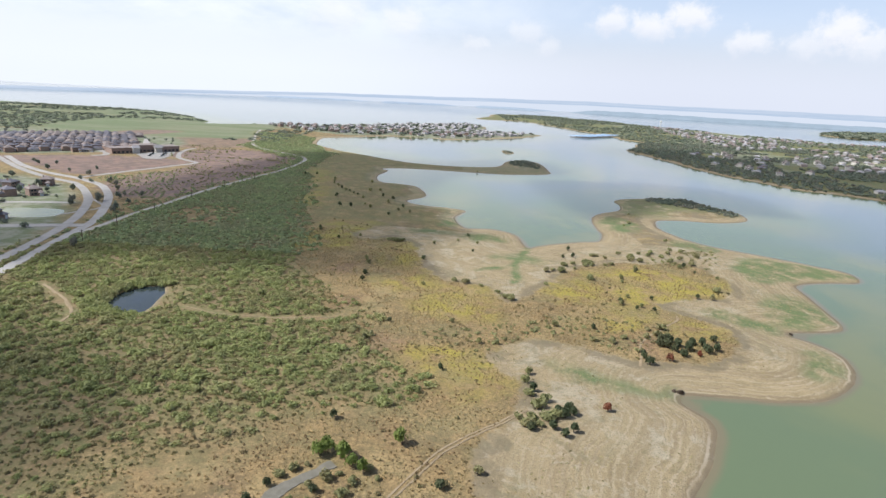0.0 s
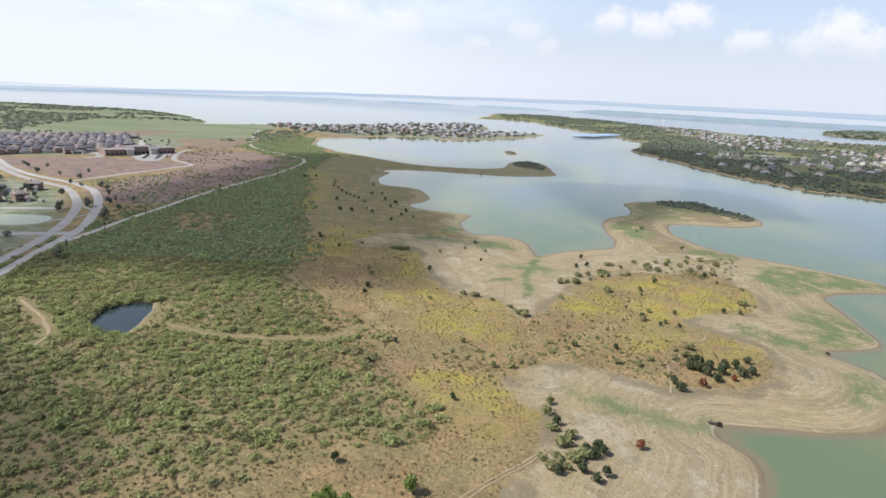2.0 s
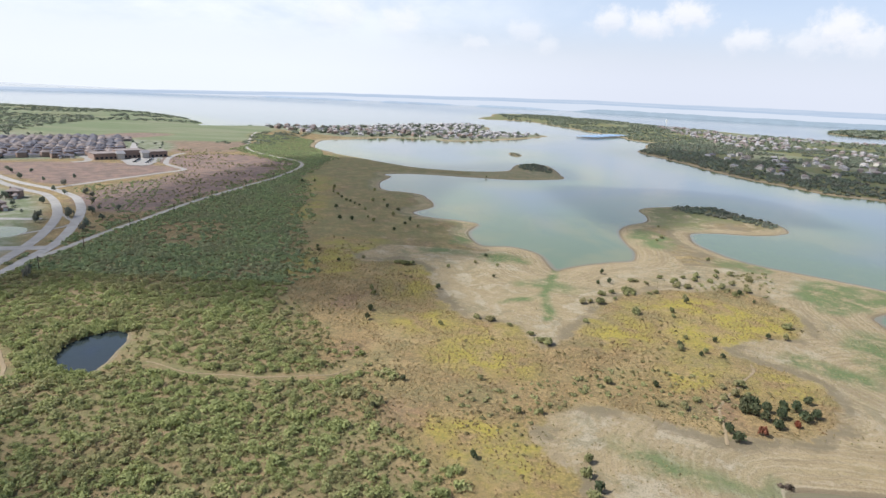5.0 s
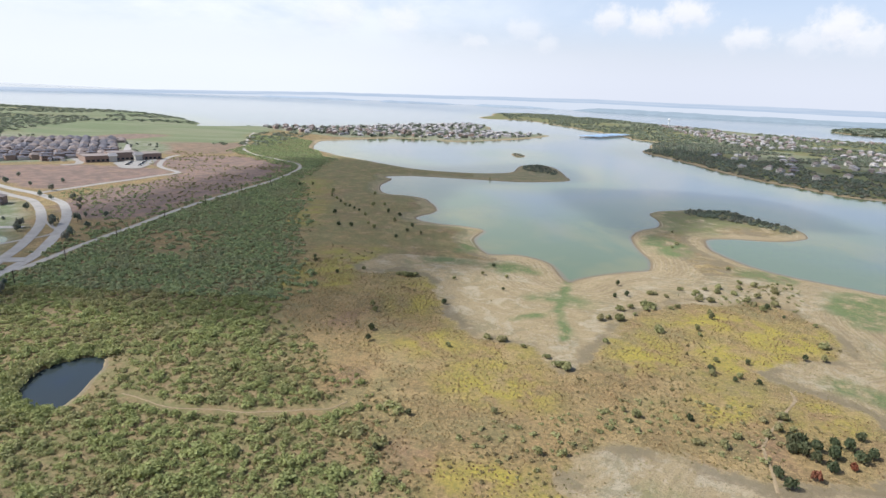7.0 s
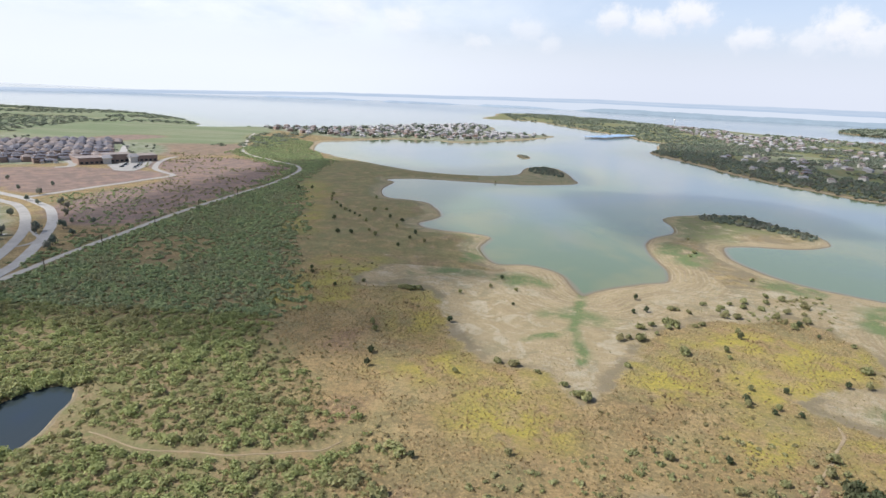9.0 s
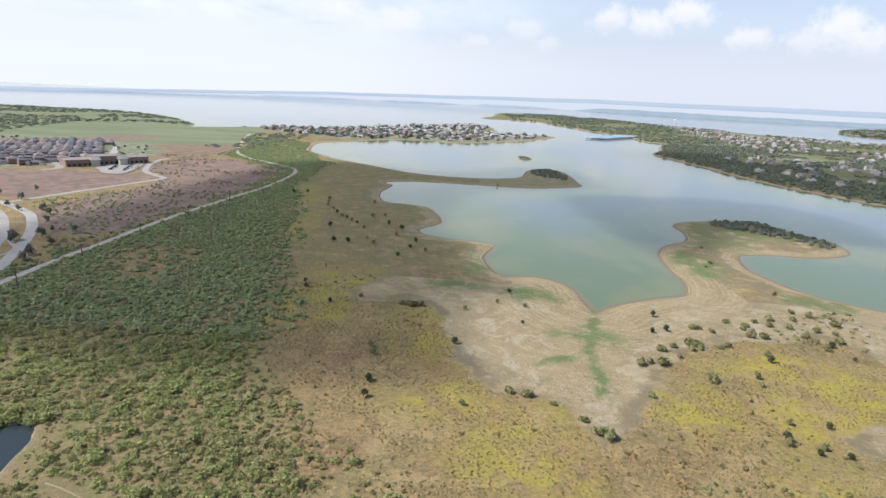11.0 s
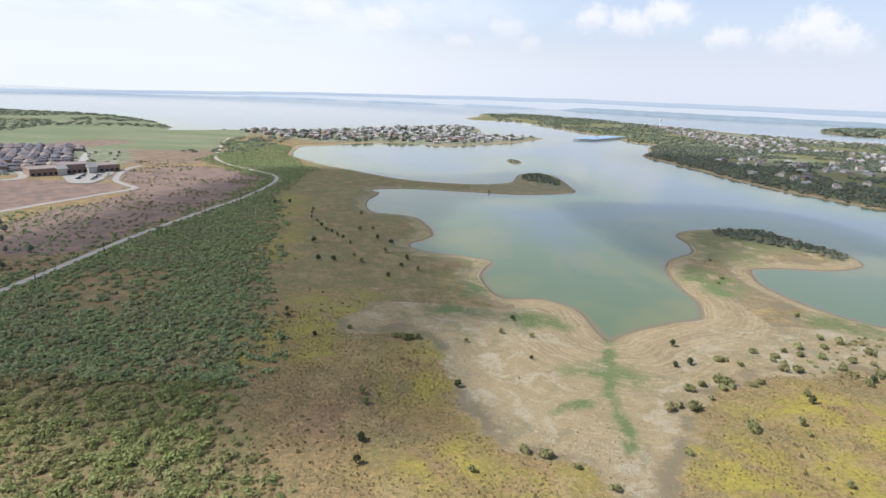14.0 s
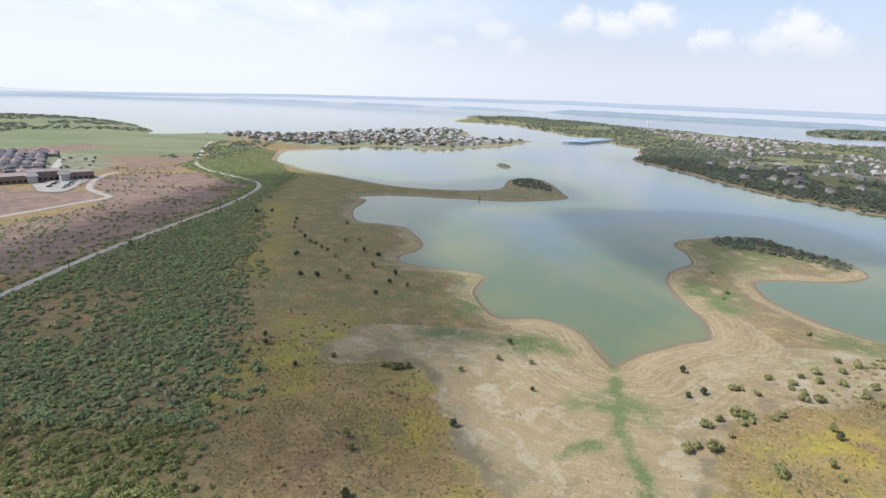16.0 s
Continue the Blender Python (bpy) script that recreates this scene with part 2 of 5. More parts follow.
    c = n.mix(n.math("MULTIPLY", n.math("MULTIPLY", n.step(rim, 2.7, 2.2), n.step(rim, 1.4, 1.8)), n.math("MULTIPLY", n.step(n1, 0.46, 0.62), 0.6)), c, (0.44, 0.37, 0.27))
    c = n.mix(n.math("MULTIPLY", n.step(rim, 2.2, 0.9), 0.65), c, (0.145, 0.112, 0.07))
    n.put(c, b.inputs["Base Color"])
    bump(n, b, n.math("ADD", n.math("MULTIPLY", n3, 0.6), n.math("MULTIPLY", n4, 0.4)), 0.9, 0.55)
    return m


def make_water(name, deep, shallow, rough):
    m, n, b = material(name, rough)
    at = place(n)
    shore = n.attr("shore")
    cloudy = n.noise(n.vec("MULTIPLY", at, (1.0, 0.7, 1.0)), 0.012, 4, 0.5, 0.4)
    c = n.mix(n.step(cloudy, 0.42, 0.62), deep, tuple(v * k for v, k in zip(deep, (1.35, 1.12, 1.0))))
    reach = n.math("ADD", shore, n.math("MULTIPLY", cloudy, 60.0))
    c = n.mix(n.step(reach, 60.0, 150.0), c, tuple(v * k for v, k in zip(deep, (0.92, 0.92, 1.85))))
    c = n.mix(n.step(n.math("ADD", shore, n.math("MULTIPLY", cloudy, 5.0)), 3.0, 6.0), shallow, c)
    n.put(c, b.inputs["Base Color"])
    b.inputs["IOR"].default_value = 1.33
    b.inputs["Specular IOR Level"].default_value = 0.5
    ripple = n.math("ADD", n.noise(n.vec("MULTIPLY", at, (0.6, 1.0, 1.0)), 0.5, 4), n.noise(at, 2.2, 2))
    bump(n, b, ripple, 0.3, 0.04)
    return m


GROUND = make_ground()
WATER = make_water("lake_water", (0.128, 0.162, 0.086), (0.18, 0.155, 0.09), 0.08)
POND = make_water("pond_water", (0.030, 0.040, 0.042), (0.06, 0.055, 0.04), 0.08)
CONCRETE = plain("road_concrete", (0.40, 0.375, 0.335), (0.30, 0.28, 0.25), 0.15, 0.85)
GRAVEL = plain("gravel", (0.42, 0.385, 0.33), (0.33, 0.30, 0.25), 0.3, 0.95)
DIRT = plain("dirt_track", (0.34, 0.262, 0.16), (0.27, 0.205, 0.12), 0.5, 0.95)
SILT = plain("grey_silt", (0.215, 0.195, 0.155), (0.15, 0.14, 0.105), 0.5, 0.95)
BARK = plain("bark", (0.12, 0.09, 0.065), None, 3.0, 0.95)
MESQUITE = leaves("mesquite_leaf", (0.225, 0.252, 0.095), (0.375, 0.395, 0.155), (0.335, 0.29, 0.15))
JUNIPER = leaves("juniper_leaf", (0.05, 0.068, 0.034), (0.13, 0.155, 0.075), (0.15, 0.14, 0.07))
OLIVE = leaves("willow_leaf", (0.205, 0.21, 0.09), (0.37, 0.365, 0.165), (0.32, 0.26, 0.14))
FRESH = leaves("fresh_leaf", (0.11, 0.17, 0.03), (0.26, 0.34, 0.075), (0.22, 0.24, 0.08))
RUST = leaves("dead_needles", (0.16, 0.05, 0.026), (0.36, 0.13, 0.07), (0.26, 0.13, 0.08))
# leaf colour raised and greyed: distance haze is mixed into it
HAZED_WOODS = leaves("haze_tinted_leaf", (0.12, 0.15, 0.115), (0.225, 0.255, 0.18), (0.25, 0.215, 0.165))
STRAW = leaves("straw", (0.22, 0.165, 0.075), (0.5, 0.4, 0.2), (0.28, 0.17, 0.1))
# mesquite again, paler and bluer: haze over the shaded scrub put into the colour
HAZE_LIFTED_THICKET = leaves("haze_lifted_thicket_leaf", (0.24, 0.295, 0.145), (0.42, 0.465, 0.22), (0.36, 0.335, 0.195))
BRUSH = leaves("dry_brush", (0.205, 0.175, 0.085), (0.34, 0.30, 0.14), (0.31, 0.225, 0.12))
HERB = leaves("dry_herb", (0.19, 0.165, 0.08), (0.30, 0.285, 0.12), (0.27, 0.19, 0.115))
# paler woodland copy for far land, haze painted into the leaves
HAZED_FAR_WOODS = leaves("far_haze_tinted_leaf", (0.13, 0.16, 0.115), (0.235, 0.265, 0.175), (0.25, 0.24, 0.18))
BRICK = plain("house_brick", (0.34, 0.245, 0.195), (0.25, 0.175, 0.135), 0.8)
SIDING = plain("pale_siding", (0.60, 0.56, 0.50), (0.48, 0.44, 0.39), 0.8)
SHINGLE = plain("grey_shingle", (0.19, 0.18, 0.195), (0.14, 0.132, 0.142), 1.0)
SHINGLE_TAN = plain("tan_shingle", (0.30, 0.25, 0.225), (0.22, 0.18, 0.16), 1.0)
SHINGLE_PALE = plain("pale_shingle", (0.40, 0.38, 0.37), (0.30, 0.28, 0.27), 1.0)
WHITE = plain("white_paint", (0.78, 0.77, 0.74), (0.66, 0.65, 0.62), 0.6, 0.6)
GLASS = plain("window_glass", (0.05, 0.06, 0.07), (0.03, 0.035, 0.04), 0.5, 0.15)
BLUE_METAL = plain("blue_roof_metal", (0.36, 0.48, 0.62), (0.28, 0.39, 0.53), 0.1, 0.45)
STEEL = plain("galvanised_steel", (0.55, 0.56, 0.57), (0.42, 0.43, 0.44), 0.8, 0.45, 0.6)
ROCK = plain("pale_stone", (0.40, 0.36, 0.29), (0.28, 0.25, 0.2), 1.2)


# ---- plan: the land and its edges (metres) ----
COVE_SOUTH = [(45, -400), (52, 0), (62, 100), (70, 133), (80, 146), (88, 162), (90, 172), (86, 187), (106, 188), (121, 186), (139, 189), (153, 198), (164, 210), (171, 225),
              (170, 236), (165, 245), (160, 251), (167, 254), (183, 257), (192, 261), (197, 272), (201, 293), (206, 321), (209, 329), (224, 337), (255, 343), (261, 363), (247, 377),
              (232, 390), (201, 412), (188, 427), (179, 448), (176, 474), (181, 496), (188, 506)]
POINT_EAST = [(213, 510), (241, 508), (272, 521), (283, 542), (283, 567), (267, 597), (263, 625), (240, 630), (201, 619), (174, 599), (171, 569), (162, 542), (148, 530),
              (133, 512), (125, 489), (121, 460), (121, 440), (115, 420), (109, 413), (95, 408), (78, 399), (63, 388), (57, 383)]
COVE_WEST = [(55, 396), (53, 416), (47, 427), (35, 435), (18, 433), (12, 441), (7, 469), (16, 498), (12, 505), (-3, 512), (-17, 514), (-33, 524), (-37, 537),
             (-26, 552), (-21, 568), (-27, 601), (-36, 623), (-53, 633), (-72, 638), (-81, 659), (-83, 691), (-76, 735), (-86, 752)]
TONGUE = [(-49, 767), (10, 762), (68, 758), (106, 769), (138, 789), (140, 826), (142, 877), (137, 923), (118, 944), (90, 911), (74, 847), (45, 824), (0, 818),
          (-52, 830), (-94, 863), (-141, 909), (-186, 951), (-193, 967), (-232, 1021), (-250, 1154)]
VILLAGE_SHORE = [(-207, 1202), (-136, 1288), (-51, 1303), (-7, 1276), (98, 1368), (169, 1453), (248, 1597), (193, 1635), (120, 1628), (80, 1650), (110, 1814), (86, 1949),
                 (18, 1957), (-94, 1802), (-180, 1723), (-245, 1600), (-309, 1530), (-374, 1490), (-464, 1455), (-569, 1381), (-595, 1452), (-698, 1591),
                 (-810, 1711), (-981, 1813), (-1158, 1811), (-2200, 2000)]
MAINLAND_BACK = [(-5200, 2100), (-5200, -400)]
RIGHT_LAND = [(800, 380), (640, 560), (527, 697), (493, 738), (456, 761), (439, 813), (416, 866), (400, 951), (393, 1060), (381, 1151), (374, 1250), (420, 1340), (451, 1436), (500, 1540), (463, 1601),
              (470, 1700), (400, 2000), (290, 2440), (120, 2436), (125, 2600), (180, 2800), (200, 3050), (300, 3250), (560, 3250), (790, 2900), (860, 2640), (1000, 2440), (1090, 2230),
              (1190, 2090), (1270, 2000), (1400, 1960), (2400, 1950), (5200, 2000), (5200, 380)]
NEAR_ISLE = [(1780, 2866), (1700, 2500), (2600, 2650), (2900, 3300), (2277, 3300)]
ISLET = [(95, 1075), (103, 1036), (116, 1060), (112, 1098), (104, 1100)]


def curve(points, closed=True, n=4):
    """A smooth line through control points, with no overshoot where long and short steps meet."""
    p = np.array(points, float)
    before, after = np.roll(p, 1, 0), np.roll(p, -1, 0)
    if not closed:
        before[0], after[-1] = p[0], p[-1]
    chord = after - before
    reach = np.minimum(np.linalg.norm(p - before, axis=1), np.linalg.norm(after - p, axis=1))
    if not closed:
        reach[0], reach[-1] = np.linalg.norm(p[1] - p[0]), np.linalg.norm(p[-1] - p[-2])
    slope = chord / (np.linalg.norm(chord, axis=1)[:, None] + 1e-9) * reach[:, None]
    out = []
    for i in range(len(p) if closed else len(p) - 1):
        j = (i + 1) % len(p)
        for s in np.arange(n) / n:
            out.append((2 * s ** 3 - 3 * s * s + 1) * p[i] + (s ** 3 - 2 * s * s + s) * slope[i] + (3 * s * s - 2 * s ** 3) * p[j] + (s ** 3 - s * s) * slope[j])
    if not closed:
        out.append(p[-1])
    return np.array(out)


LANDS = [curve(COVE_SOUTH + POINT_EAST + COVE_WEST + TONGUE + VILLAGE_SHORE + MAINLAND_BACK, n=3)] + [curve(k, n=3) for k in (RIGHT_LAND, NEAR_ISLE, ISLET)]


def side(points, poly):
    """Distance from the edge of a closed line: positive inside."""
    x, y = points[:, 0].astype(np.float32), points[:, 1].astype(np.float32)
    best = np.full(len(x), 1e12, np.float32)
    inside = np.zeros(len(x), bool)
    q = poly.astype(np.float32)
    for (ax, ay), (bx, by) in zip(q, np.roll(q, -1, 0)):
        dx, dy = bx - ax, by - ay
        f = np.clip(((x - ax) * dx + (y - ay) * dy) / (dx * dx + dy * dy + 1e-9), 0, 1)
        best = np.minimum(best, (x - ax - f * dx) ** 2 + (y - ay - f * dy) ** 2)
        if ay != by:
            inside ^= ((ay > y) != (by > y)) & (x < (bx - ax) * (y - ay) / (by - ay) + ax)
    return np.where(inside, 1, -1) * np.sqrt(best)


def lattice(x, y, seed):
    """Smooth value noise, 0 to 1."""
    xi, yi = np.floor(x).astype(np.int64), np.floor(y).astype(np.int64)
    fx, fy = x - xi, y - yi
    fx, fy = fx * fx * (3 - 2 * fx), fy * fy * (3 - 2 * fy)

    def h(a, b):
        k = (a * 374761393 + b * 668265263 + seed * 974634777) & 0xFFFFFFFF
        k = ((k ^ (k >> 13)) * 1274126177) & 0xFFFFFFFF
        return ((k ^ (k >> 16)) & 0xFFFF) / 65535.0

    return (h(xi, yi) * (1 - fx) + h(xi + 1, yi) * fx) * (1 - fy) + (h(xi, yi + 1) * (1 - fx) + h(xi + 1, yi + 1) * fx) * fy


def fbm(p, size, seed=0, octaves=4):
    v, amp, tot = 0.0, 1.0, 0.0
    for o in range(octaves):
        v = v + amp * lattice(p[:, 0] / size * 2 ** o, p[:, 1] / size * 2 ** o, seed + o)
        tot += amp
        amp *= 0.5
    return v / tot


def shore_distance(p):
    """Distance to the nearest water's edge, positive on land, with a slightly ragged line."""
    d = np.maximum.reduce([side(p, k) for k in LANDS])
    return d + (fbm(p, 14.0, 5, 3) - 0.5) * 2.4


POND_EDGE = curve([(-148, 238), (-149, 248), (-147, 256), (-142, 262), (-135, 264), (-130, 257), (-128, 245), (-127, 234), (-130, 228), (-138, 231)])
TOWN_POND = curve([(-330, 408), (-284, 415), (-272, 396), (-288, 384), (-330, 384)])
RIGHT_POND = curve([(570, 1345), (596, 1340), (612, 1246), (592, 1240)])


def height_from(p, d):
    land = 0.35 + 2.9 * (1 - np.exp(-np.maximum(d, 0) / 38.0)) + (fbm(p, 90.0, 11, 3) - 0.5) * 1.6 * np.clip(d / 40, 0, 1)
    z = np.where(d > 0, np.minimum(d * 0.16, land), np.maximum(d * 0.12, -4.0))
    near = (np.abs(p[:, 0]) < 1000) & (p[:, 1] < 1500)
    if near.any():
        q = p[near]
        for edge, level in ((POND_EDGE, 2.2), (TOWN_POND, 2.2), (RIGHT_POND, 2.2)):
            s = side(q, edge)
            zz = z[near]
            z[near] = np.where(s > -14, np.minimum(zz, level + 0.1 + np.maximum(-s, 0) * 0.09 - np.maximum(s, 0) * 0.4), zz)
    return z


def height(points):
    p = np.array(points, float).reshape(-1, 2)
    return height_from(p, shore_distance(p))


# ---- ground and water ----
def fan(y_edges, columns, near_half, spread):
    """A sheet of quads that widens away from the camera, finer near it."""
    u = np.linspace(-1, 1, columns)
    y = np.repeat(np.array(y_edges), columns)
    x = np.tile(u, len(y_edges)) * (near_half + spread * np.maximum(y, 0))
    p = np.stack([x, y], 1)
    r, c = np.meshgrid(np.arange(len(y_edges) - 1), np.arange(columns - 1), indexing="ij")
    a = (r * columns + c).ravel()
    return p, np.stack([a, a + 1, a + columns + 1, a + columns], 1)


def sheet(name, verts, faces, mat, smooth=True, **attributes):
    """A mesh object from arrays of corners and of faces with 3 or 4 corners each, with float attributes on its points."""
    verts, faces = np.asarray(verts, np.float32), np.asarray(faces, np.int32)
    me = bpy.data.meshes.new(name)
    k = faces.shape[1]
    me.vertices.add(len(verts))
    me.vertices.foreach_set("co", verts.ravel())
    me.loops.add(faces.size)
    me.loops.foreach_set("vertex_index", faces.ravel())
    me.polygons.add(len(faces))
    me.polygons.foreach_set("loop_start", np.arange(len(faces), dtype=np.int32) * k)
    me.polygons.foreach_set("loop_total", np.full(len(faces), k, np.int32))
    me.polygons.foreach_set("use_smooth", np.full(len(faces), smooth))
    for key, values in attributes.items():
        me.attributes.new(key, "FLOAT", "POINT").data.foreach_set("value", np.asarray(values, np.float32))
    me.update(calc_edges=True)
    me.materials.append(mat)
    return new(name, me)


def grow(y0, y1, step, rate):
    out = [y0]
    while out[-1] < y1:
        out.append(out[-1] + step)
        step *= rate
    out[-1] = y1
    return out


ROWS_Y = [-400, -300, -200, -120, -60, -20, 10, 40, 65, 85] + grow(100, 430, 1.5, 1.0) + grow(432, 4900, 1.6, 1.0115)[1:]
P, FACES = fan(ROWS_Y, 600, 300, 0.93)
D = shore_distance(P)

UPLAND = curve([(-5000, -400), (0, -400), (8, 60), (12, 124), (11, 143), (22, 159), (29, 184), (20, 206), (40, 224), (62, 216), (82, 210), (112, 213), (127, 230), (131, 249), (121, 261), (107, 270),
                (122, 285), (152, 294), (164, 320), (160, 341), (149, 357), (127, 347), (111, 350), (79, 332), (60, 302), (45, 281), (32, 267), (23, 288), (2, 296), (-11, 320),
                (-16, 350), (-28, 378), (-54, 376), (-65, 386), (-49, 417), (-61, 446), (-79, 471), (-108, 500)], n=3)
UPLAND_NORTH = curve([(-108, 500), (-119, 603), (-130, 690), (-158, 785), (-165, 871), (-190, 940), (-260, 1060), (-290, 1180), (-250, 1330), (-5000, 1700), (-5000, 300), (-110, 300)], n=3)
SCRUB = curve([(-173, 700), (-172, 860), (-200, 900), (-330, 1000), (-300, 880), (-215, 800), (-200, 745), (-205, 600), (-224, 470), (-236, 360), (-240, 250), (-250, 60), (-85, 100),
               (-85, 123), (-75, 138), (-61, 142), (-49, 155), (-39, 167), (-10, 172), (-15, 183), (-31, 215), (-47, 237), (-62, 270), (-84, 312), (-103, 400), (-130, 520)], n=3)
CLEARING = curve([(-212, 444), (-165, 462), (-142, 425), (-160, 395), (-196, 392)])
BARE_CUT = [curve(k) for k in ([(-90, 330), (-78, 312), (-96, 392), (-112, 400)], [(-160, 180), (-140, 170), (-130, 130), (-165, 120)])]
YELLOWS = [curve(k) for k in ([(51, 279), (84, 324), (124, 337), (162, 316), (153, 296), (110, 268), (78, 275)], [(-18, 214), (-10, 210), (5, 197), (20, 204), (18, 180), (6, 174), (-12, 195)],
                              [(-42, 291), (-20, 299), (-6, 342), (-6, 307), (-10, 282), (-32, 277)], [(-8, 246), (2, 284), (18, 284), (31, 262), (25, 240)], [(-6, 205), (2, 214), (10, 204), (4, 184)],
                              [(-98, 356), (-88, 410), (-70, 425), (-51, 428), (-55, 352), (-76, 344)], [(-136, 546), (-119, 563), (-107, 485), (-125, 472)],
                              [(-165, 700), (-140, 690), (-128, 600), (-145, 590)], [(60, 235), (80, 262), (100, 262), (84, 236)],
                              [(-30, 320), (-12, 330), (-16, 360), (-36, 356)], [(100, 228), (112, 256), (126, 246), (124, 228)])]
GREENS = [curve(k) for k in ([(55, 386), (50, 366), (44, 348), (40, 330), (38, 309), (36, 297), (40, 297), (43, 309), (44, 330), (49, 346), (54, 364), (58, 386)], [(41, 331), (28, 325), (17, 319), (18, 316), (29, 321), (42, 327)], [(12, 392), (20, 412), (38, 404), (40, 392)],
                             [(135, 440), (130, 480), (146, 505), (160, 480), (152, 450)], [(-32, 400), (-20, 414), (6, 414), (4, 402)], [(46, 206), (60, 196), (82, 190), (80, 184), (56, 187), (44, 198)],
                             [(160, 262), (176, 300), (196, 300), (190, 268)], [(142, 208), (160, 230), (162, 214)], [(180, 330), (200, 380), (240, 372), (258, 350), (216, 340)], [(128, 265), (150, 250), (158, 256), (136, 276)],
                             [(160, 405), (180, 425), (196, 408), (190, 395)], [(30, 345), (44, 356), (60, 350), (60, 338)], [(-6, 430), (4, 470), (14, 450)])]
POINT_HEAD = curve([(150, 520), (178, 600), (205, 618), (260, 622), (280, 560), (262, 535), (220, 545), (180, 510)])
RED_SOIL = curve([(-375, 760), (-350, 830), (-300, 850), (-262, 830), (-210, 790), (-206, 740), (-200, 690), (-222, 520), (-236, 470), (-285, 478), (-318, 540), (-295, 655), (-325, 720)])
PLOWED = curve([(-600, 600), (-430, 705), (-340, 715), (-304, 671), (-350, 570), (-390, 575), (-470, 620)])
DRY = curve([(-500, 930), (-356, 1030), (-310, 900), (-375, 840)])
MEADOWS = [curve(k) for k in ([(-720, 1000), (-780, 1330), (-640, 1400), (-464, 1430), (-390, 1350), (-385, 1150), (-356, 1040), (-474, 975), (-560, 1000)],)]
DIRT_PATCH = curve([(-590, 985), (-570, 1097), (-500, 1098), (-520, 1011)])
TOWN = [curve(k) for k in ([(-536, 680), (-400, 805), (-440, 955), (-560, 990), (-900, 960), (-1000, 700)], [(-600, 520), (-420, 545), (-330, 500), (-290, 440), (-255, 370), (-250, 300), (-600, 100)],
                           [(-470, 1440), (-240, 1240), (-130, 1310), (0, 1300), (100, 1390), (230, 1590), (100, 1610), (100, 1940), (0, 1940), (-180, 1690), (-300, 1500)])]


def mask(p, poly, soft, ragged=8.0, seed=3):
    d = side(p, poly) + (fbm(p, ragged * 1.6, seed, 3) - 0.5) * ragged * 1.6
    return np.clip(0.5 + d / soft, 0, 1)


def zone(p, polys, soft, ragged=8.0, seed=3):
    return np.maximum.reduce([mask(p, k, soft, ragged, seed) for k in polys])


near = P[:, 1] < 1000
up = np.maximum(side(P, UPLAND), side(P, UPLAND_NORTH))
rl = side(P, LANDS[1])
up = np.where((P[:, 0] < 20) & (P[:, 1] > 415), np.maximum(up, np.minimum(D - 14, 2.5)), up)
up = np.where((P[:, 0] > 140) & (P[:, 1] > 400), np.maximum(up, np.minimum(D - 16, 0.0)), up)
ps = side(P, POND_EDGE)
up = np.where(P[:, 0] > -142, np.minimum(up, (-ps - 1.2) * 6), up)
up = np.where((P[:, 0] > 330) | (P[:, 1] > 1500), D - 14, np.minimum(up, D - 6))
clear = mask(P, CLEARING, 16.0, 18.0)
scrub = mask(P, SCRUB, 26.0, 20.0) * (1 - 0.6 * clear)
scrub = np.where(rl > 15, 1.0, scrub)
town = zone(P, TOWN, 14.0)
right_town = np.clip((P[:, 0] - 520 - (P[:, 1] - 900) * 0.05) / 60, 0, 1) * (fbm(P, 160, 31, 3) > 0.52) * (rl > 40)
town = np.maximum(town, right_town * 0.7)
red = np.maximum(np.maximum(mask(P, RED_SOIL, 10), mask(P, PLOWED, 8)), np.maximum(mask(P, DRY, 20) * 0.7, mask(P, DIRT_PATCH, 14)))

bare_rows = np.clip(1 - np.abs(fbm(P, 60, 8, 2) - 0.5) * 30, 0, 1)
left_field = np.where((P[:, 0] < -380 - 0.1 * P[:, 1]) & (P[:, 1] > 1000), fbm(P, 140, 17, 3) * 1.2 + 0.3, 0)
# olive tint put on the cloud-shaded upland for the greener cast of shade
shade_and_grass_green = 0.28 * np.clip((P[:, 1] - 330) / 60, 0, 1) * (P[:, 0] < -8) * (P[:, 0] > -185) * (P[:, 1] < 960) * (side(P, SCRUB) < 0) * (up > -3)
# low green growth on the tongue and west shore
turned_green = np.where((P[:, 1] > 640) & (P[:, 1] < 1000) & (P[:, 0] > -190) & (P[:, 0] < 150), 0.5, np.where((P[:, 1] > 430) & (P[:, 1] <= 640) & (P[:, 0] > -110) & (P[:, 0] < 25), 0.4, 0.0)) * np.clip(D / 8, 0, 1)
shade_and_grass_green = np.maximum(shade_and_grass_green, turned_green)
ground = sheet("ground", np.column_stack([P, height_from(P, D)]), FACES, GROUND, shore=np.clip(D, -80, 400), upland=np.clip(up, -60, 60),
               yellow=zone(P, YELLOWS, 18.0, 18.0) * np.clip(fbm(P, 22, 67, 4) * 3.2 - 0.5, 0, 1), green=np.maximum(np.maximum(shade_and_grass_green, np.maximum(zone(P, GREENS[2:], 8.0, 6.0), 1.15 * zone(P, GREENS[:2], 3.0, 3.0))), np.where(rl > 15, 0.8, 0.75 * mask(P, POINT_HEAD, 20.0, 14.0))), scrub=scrub, red=red,
               field=np.clip(np.maximum(zone(P, MEADOWS, 30, 20), left_field), 0, 1) * (1 - mask(P, DIRT_PATCH, 14)), town=town)
tagged(ground, "dry grass, scrub and bare tan lake bed round a low reservoir", "ground", kind="structure")

WP, WF = fan([-400, -200, -50] + grow(60, 4900, 5.0, 1.012), 300, 300, 0.93)
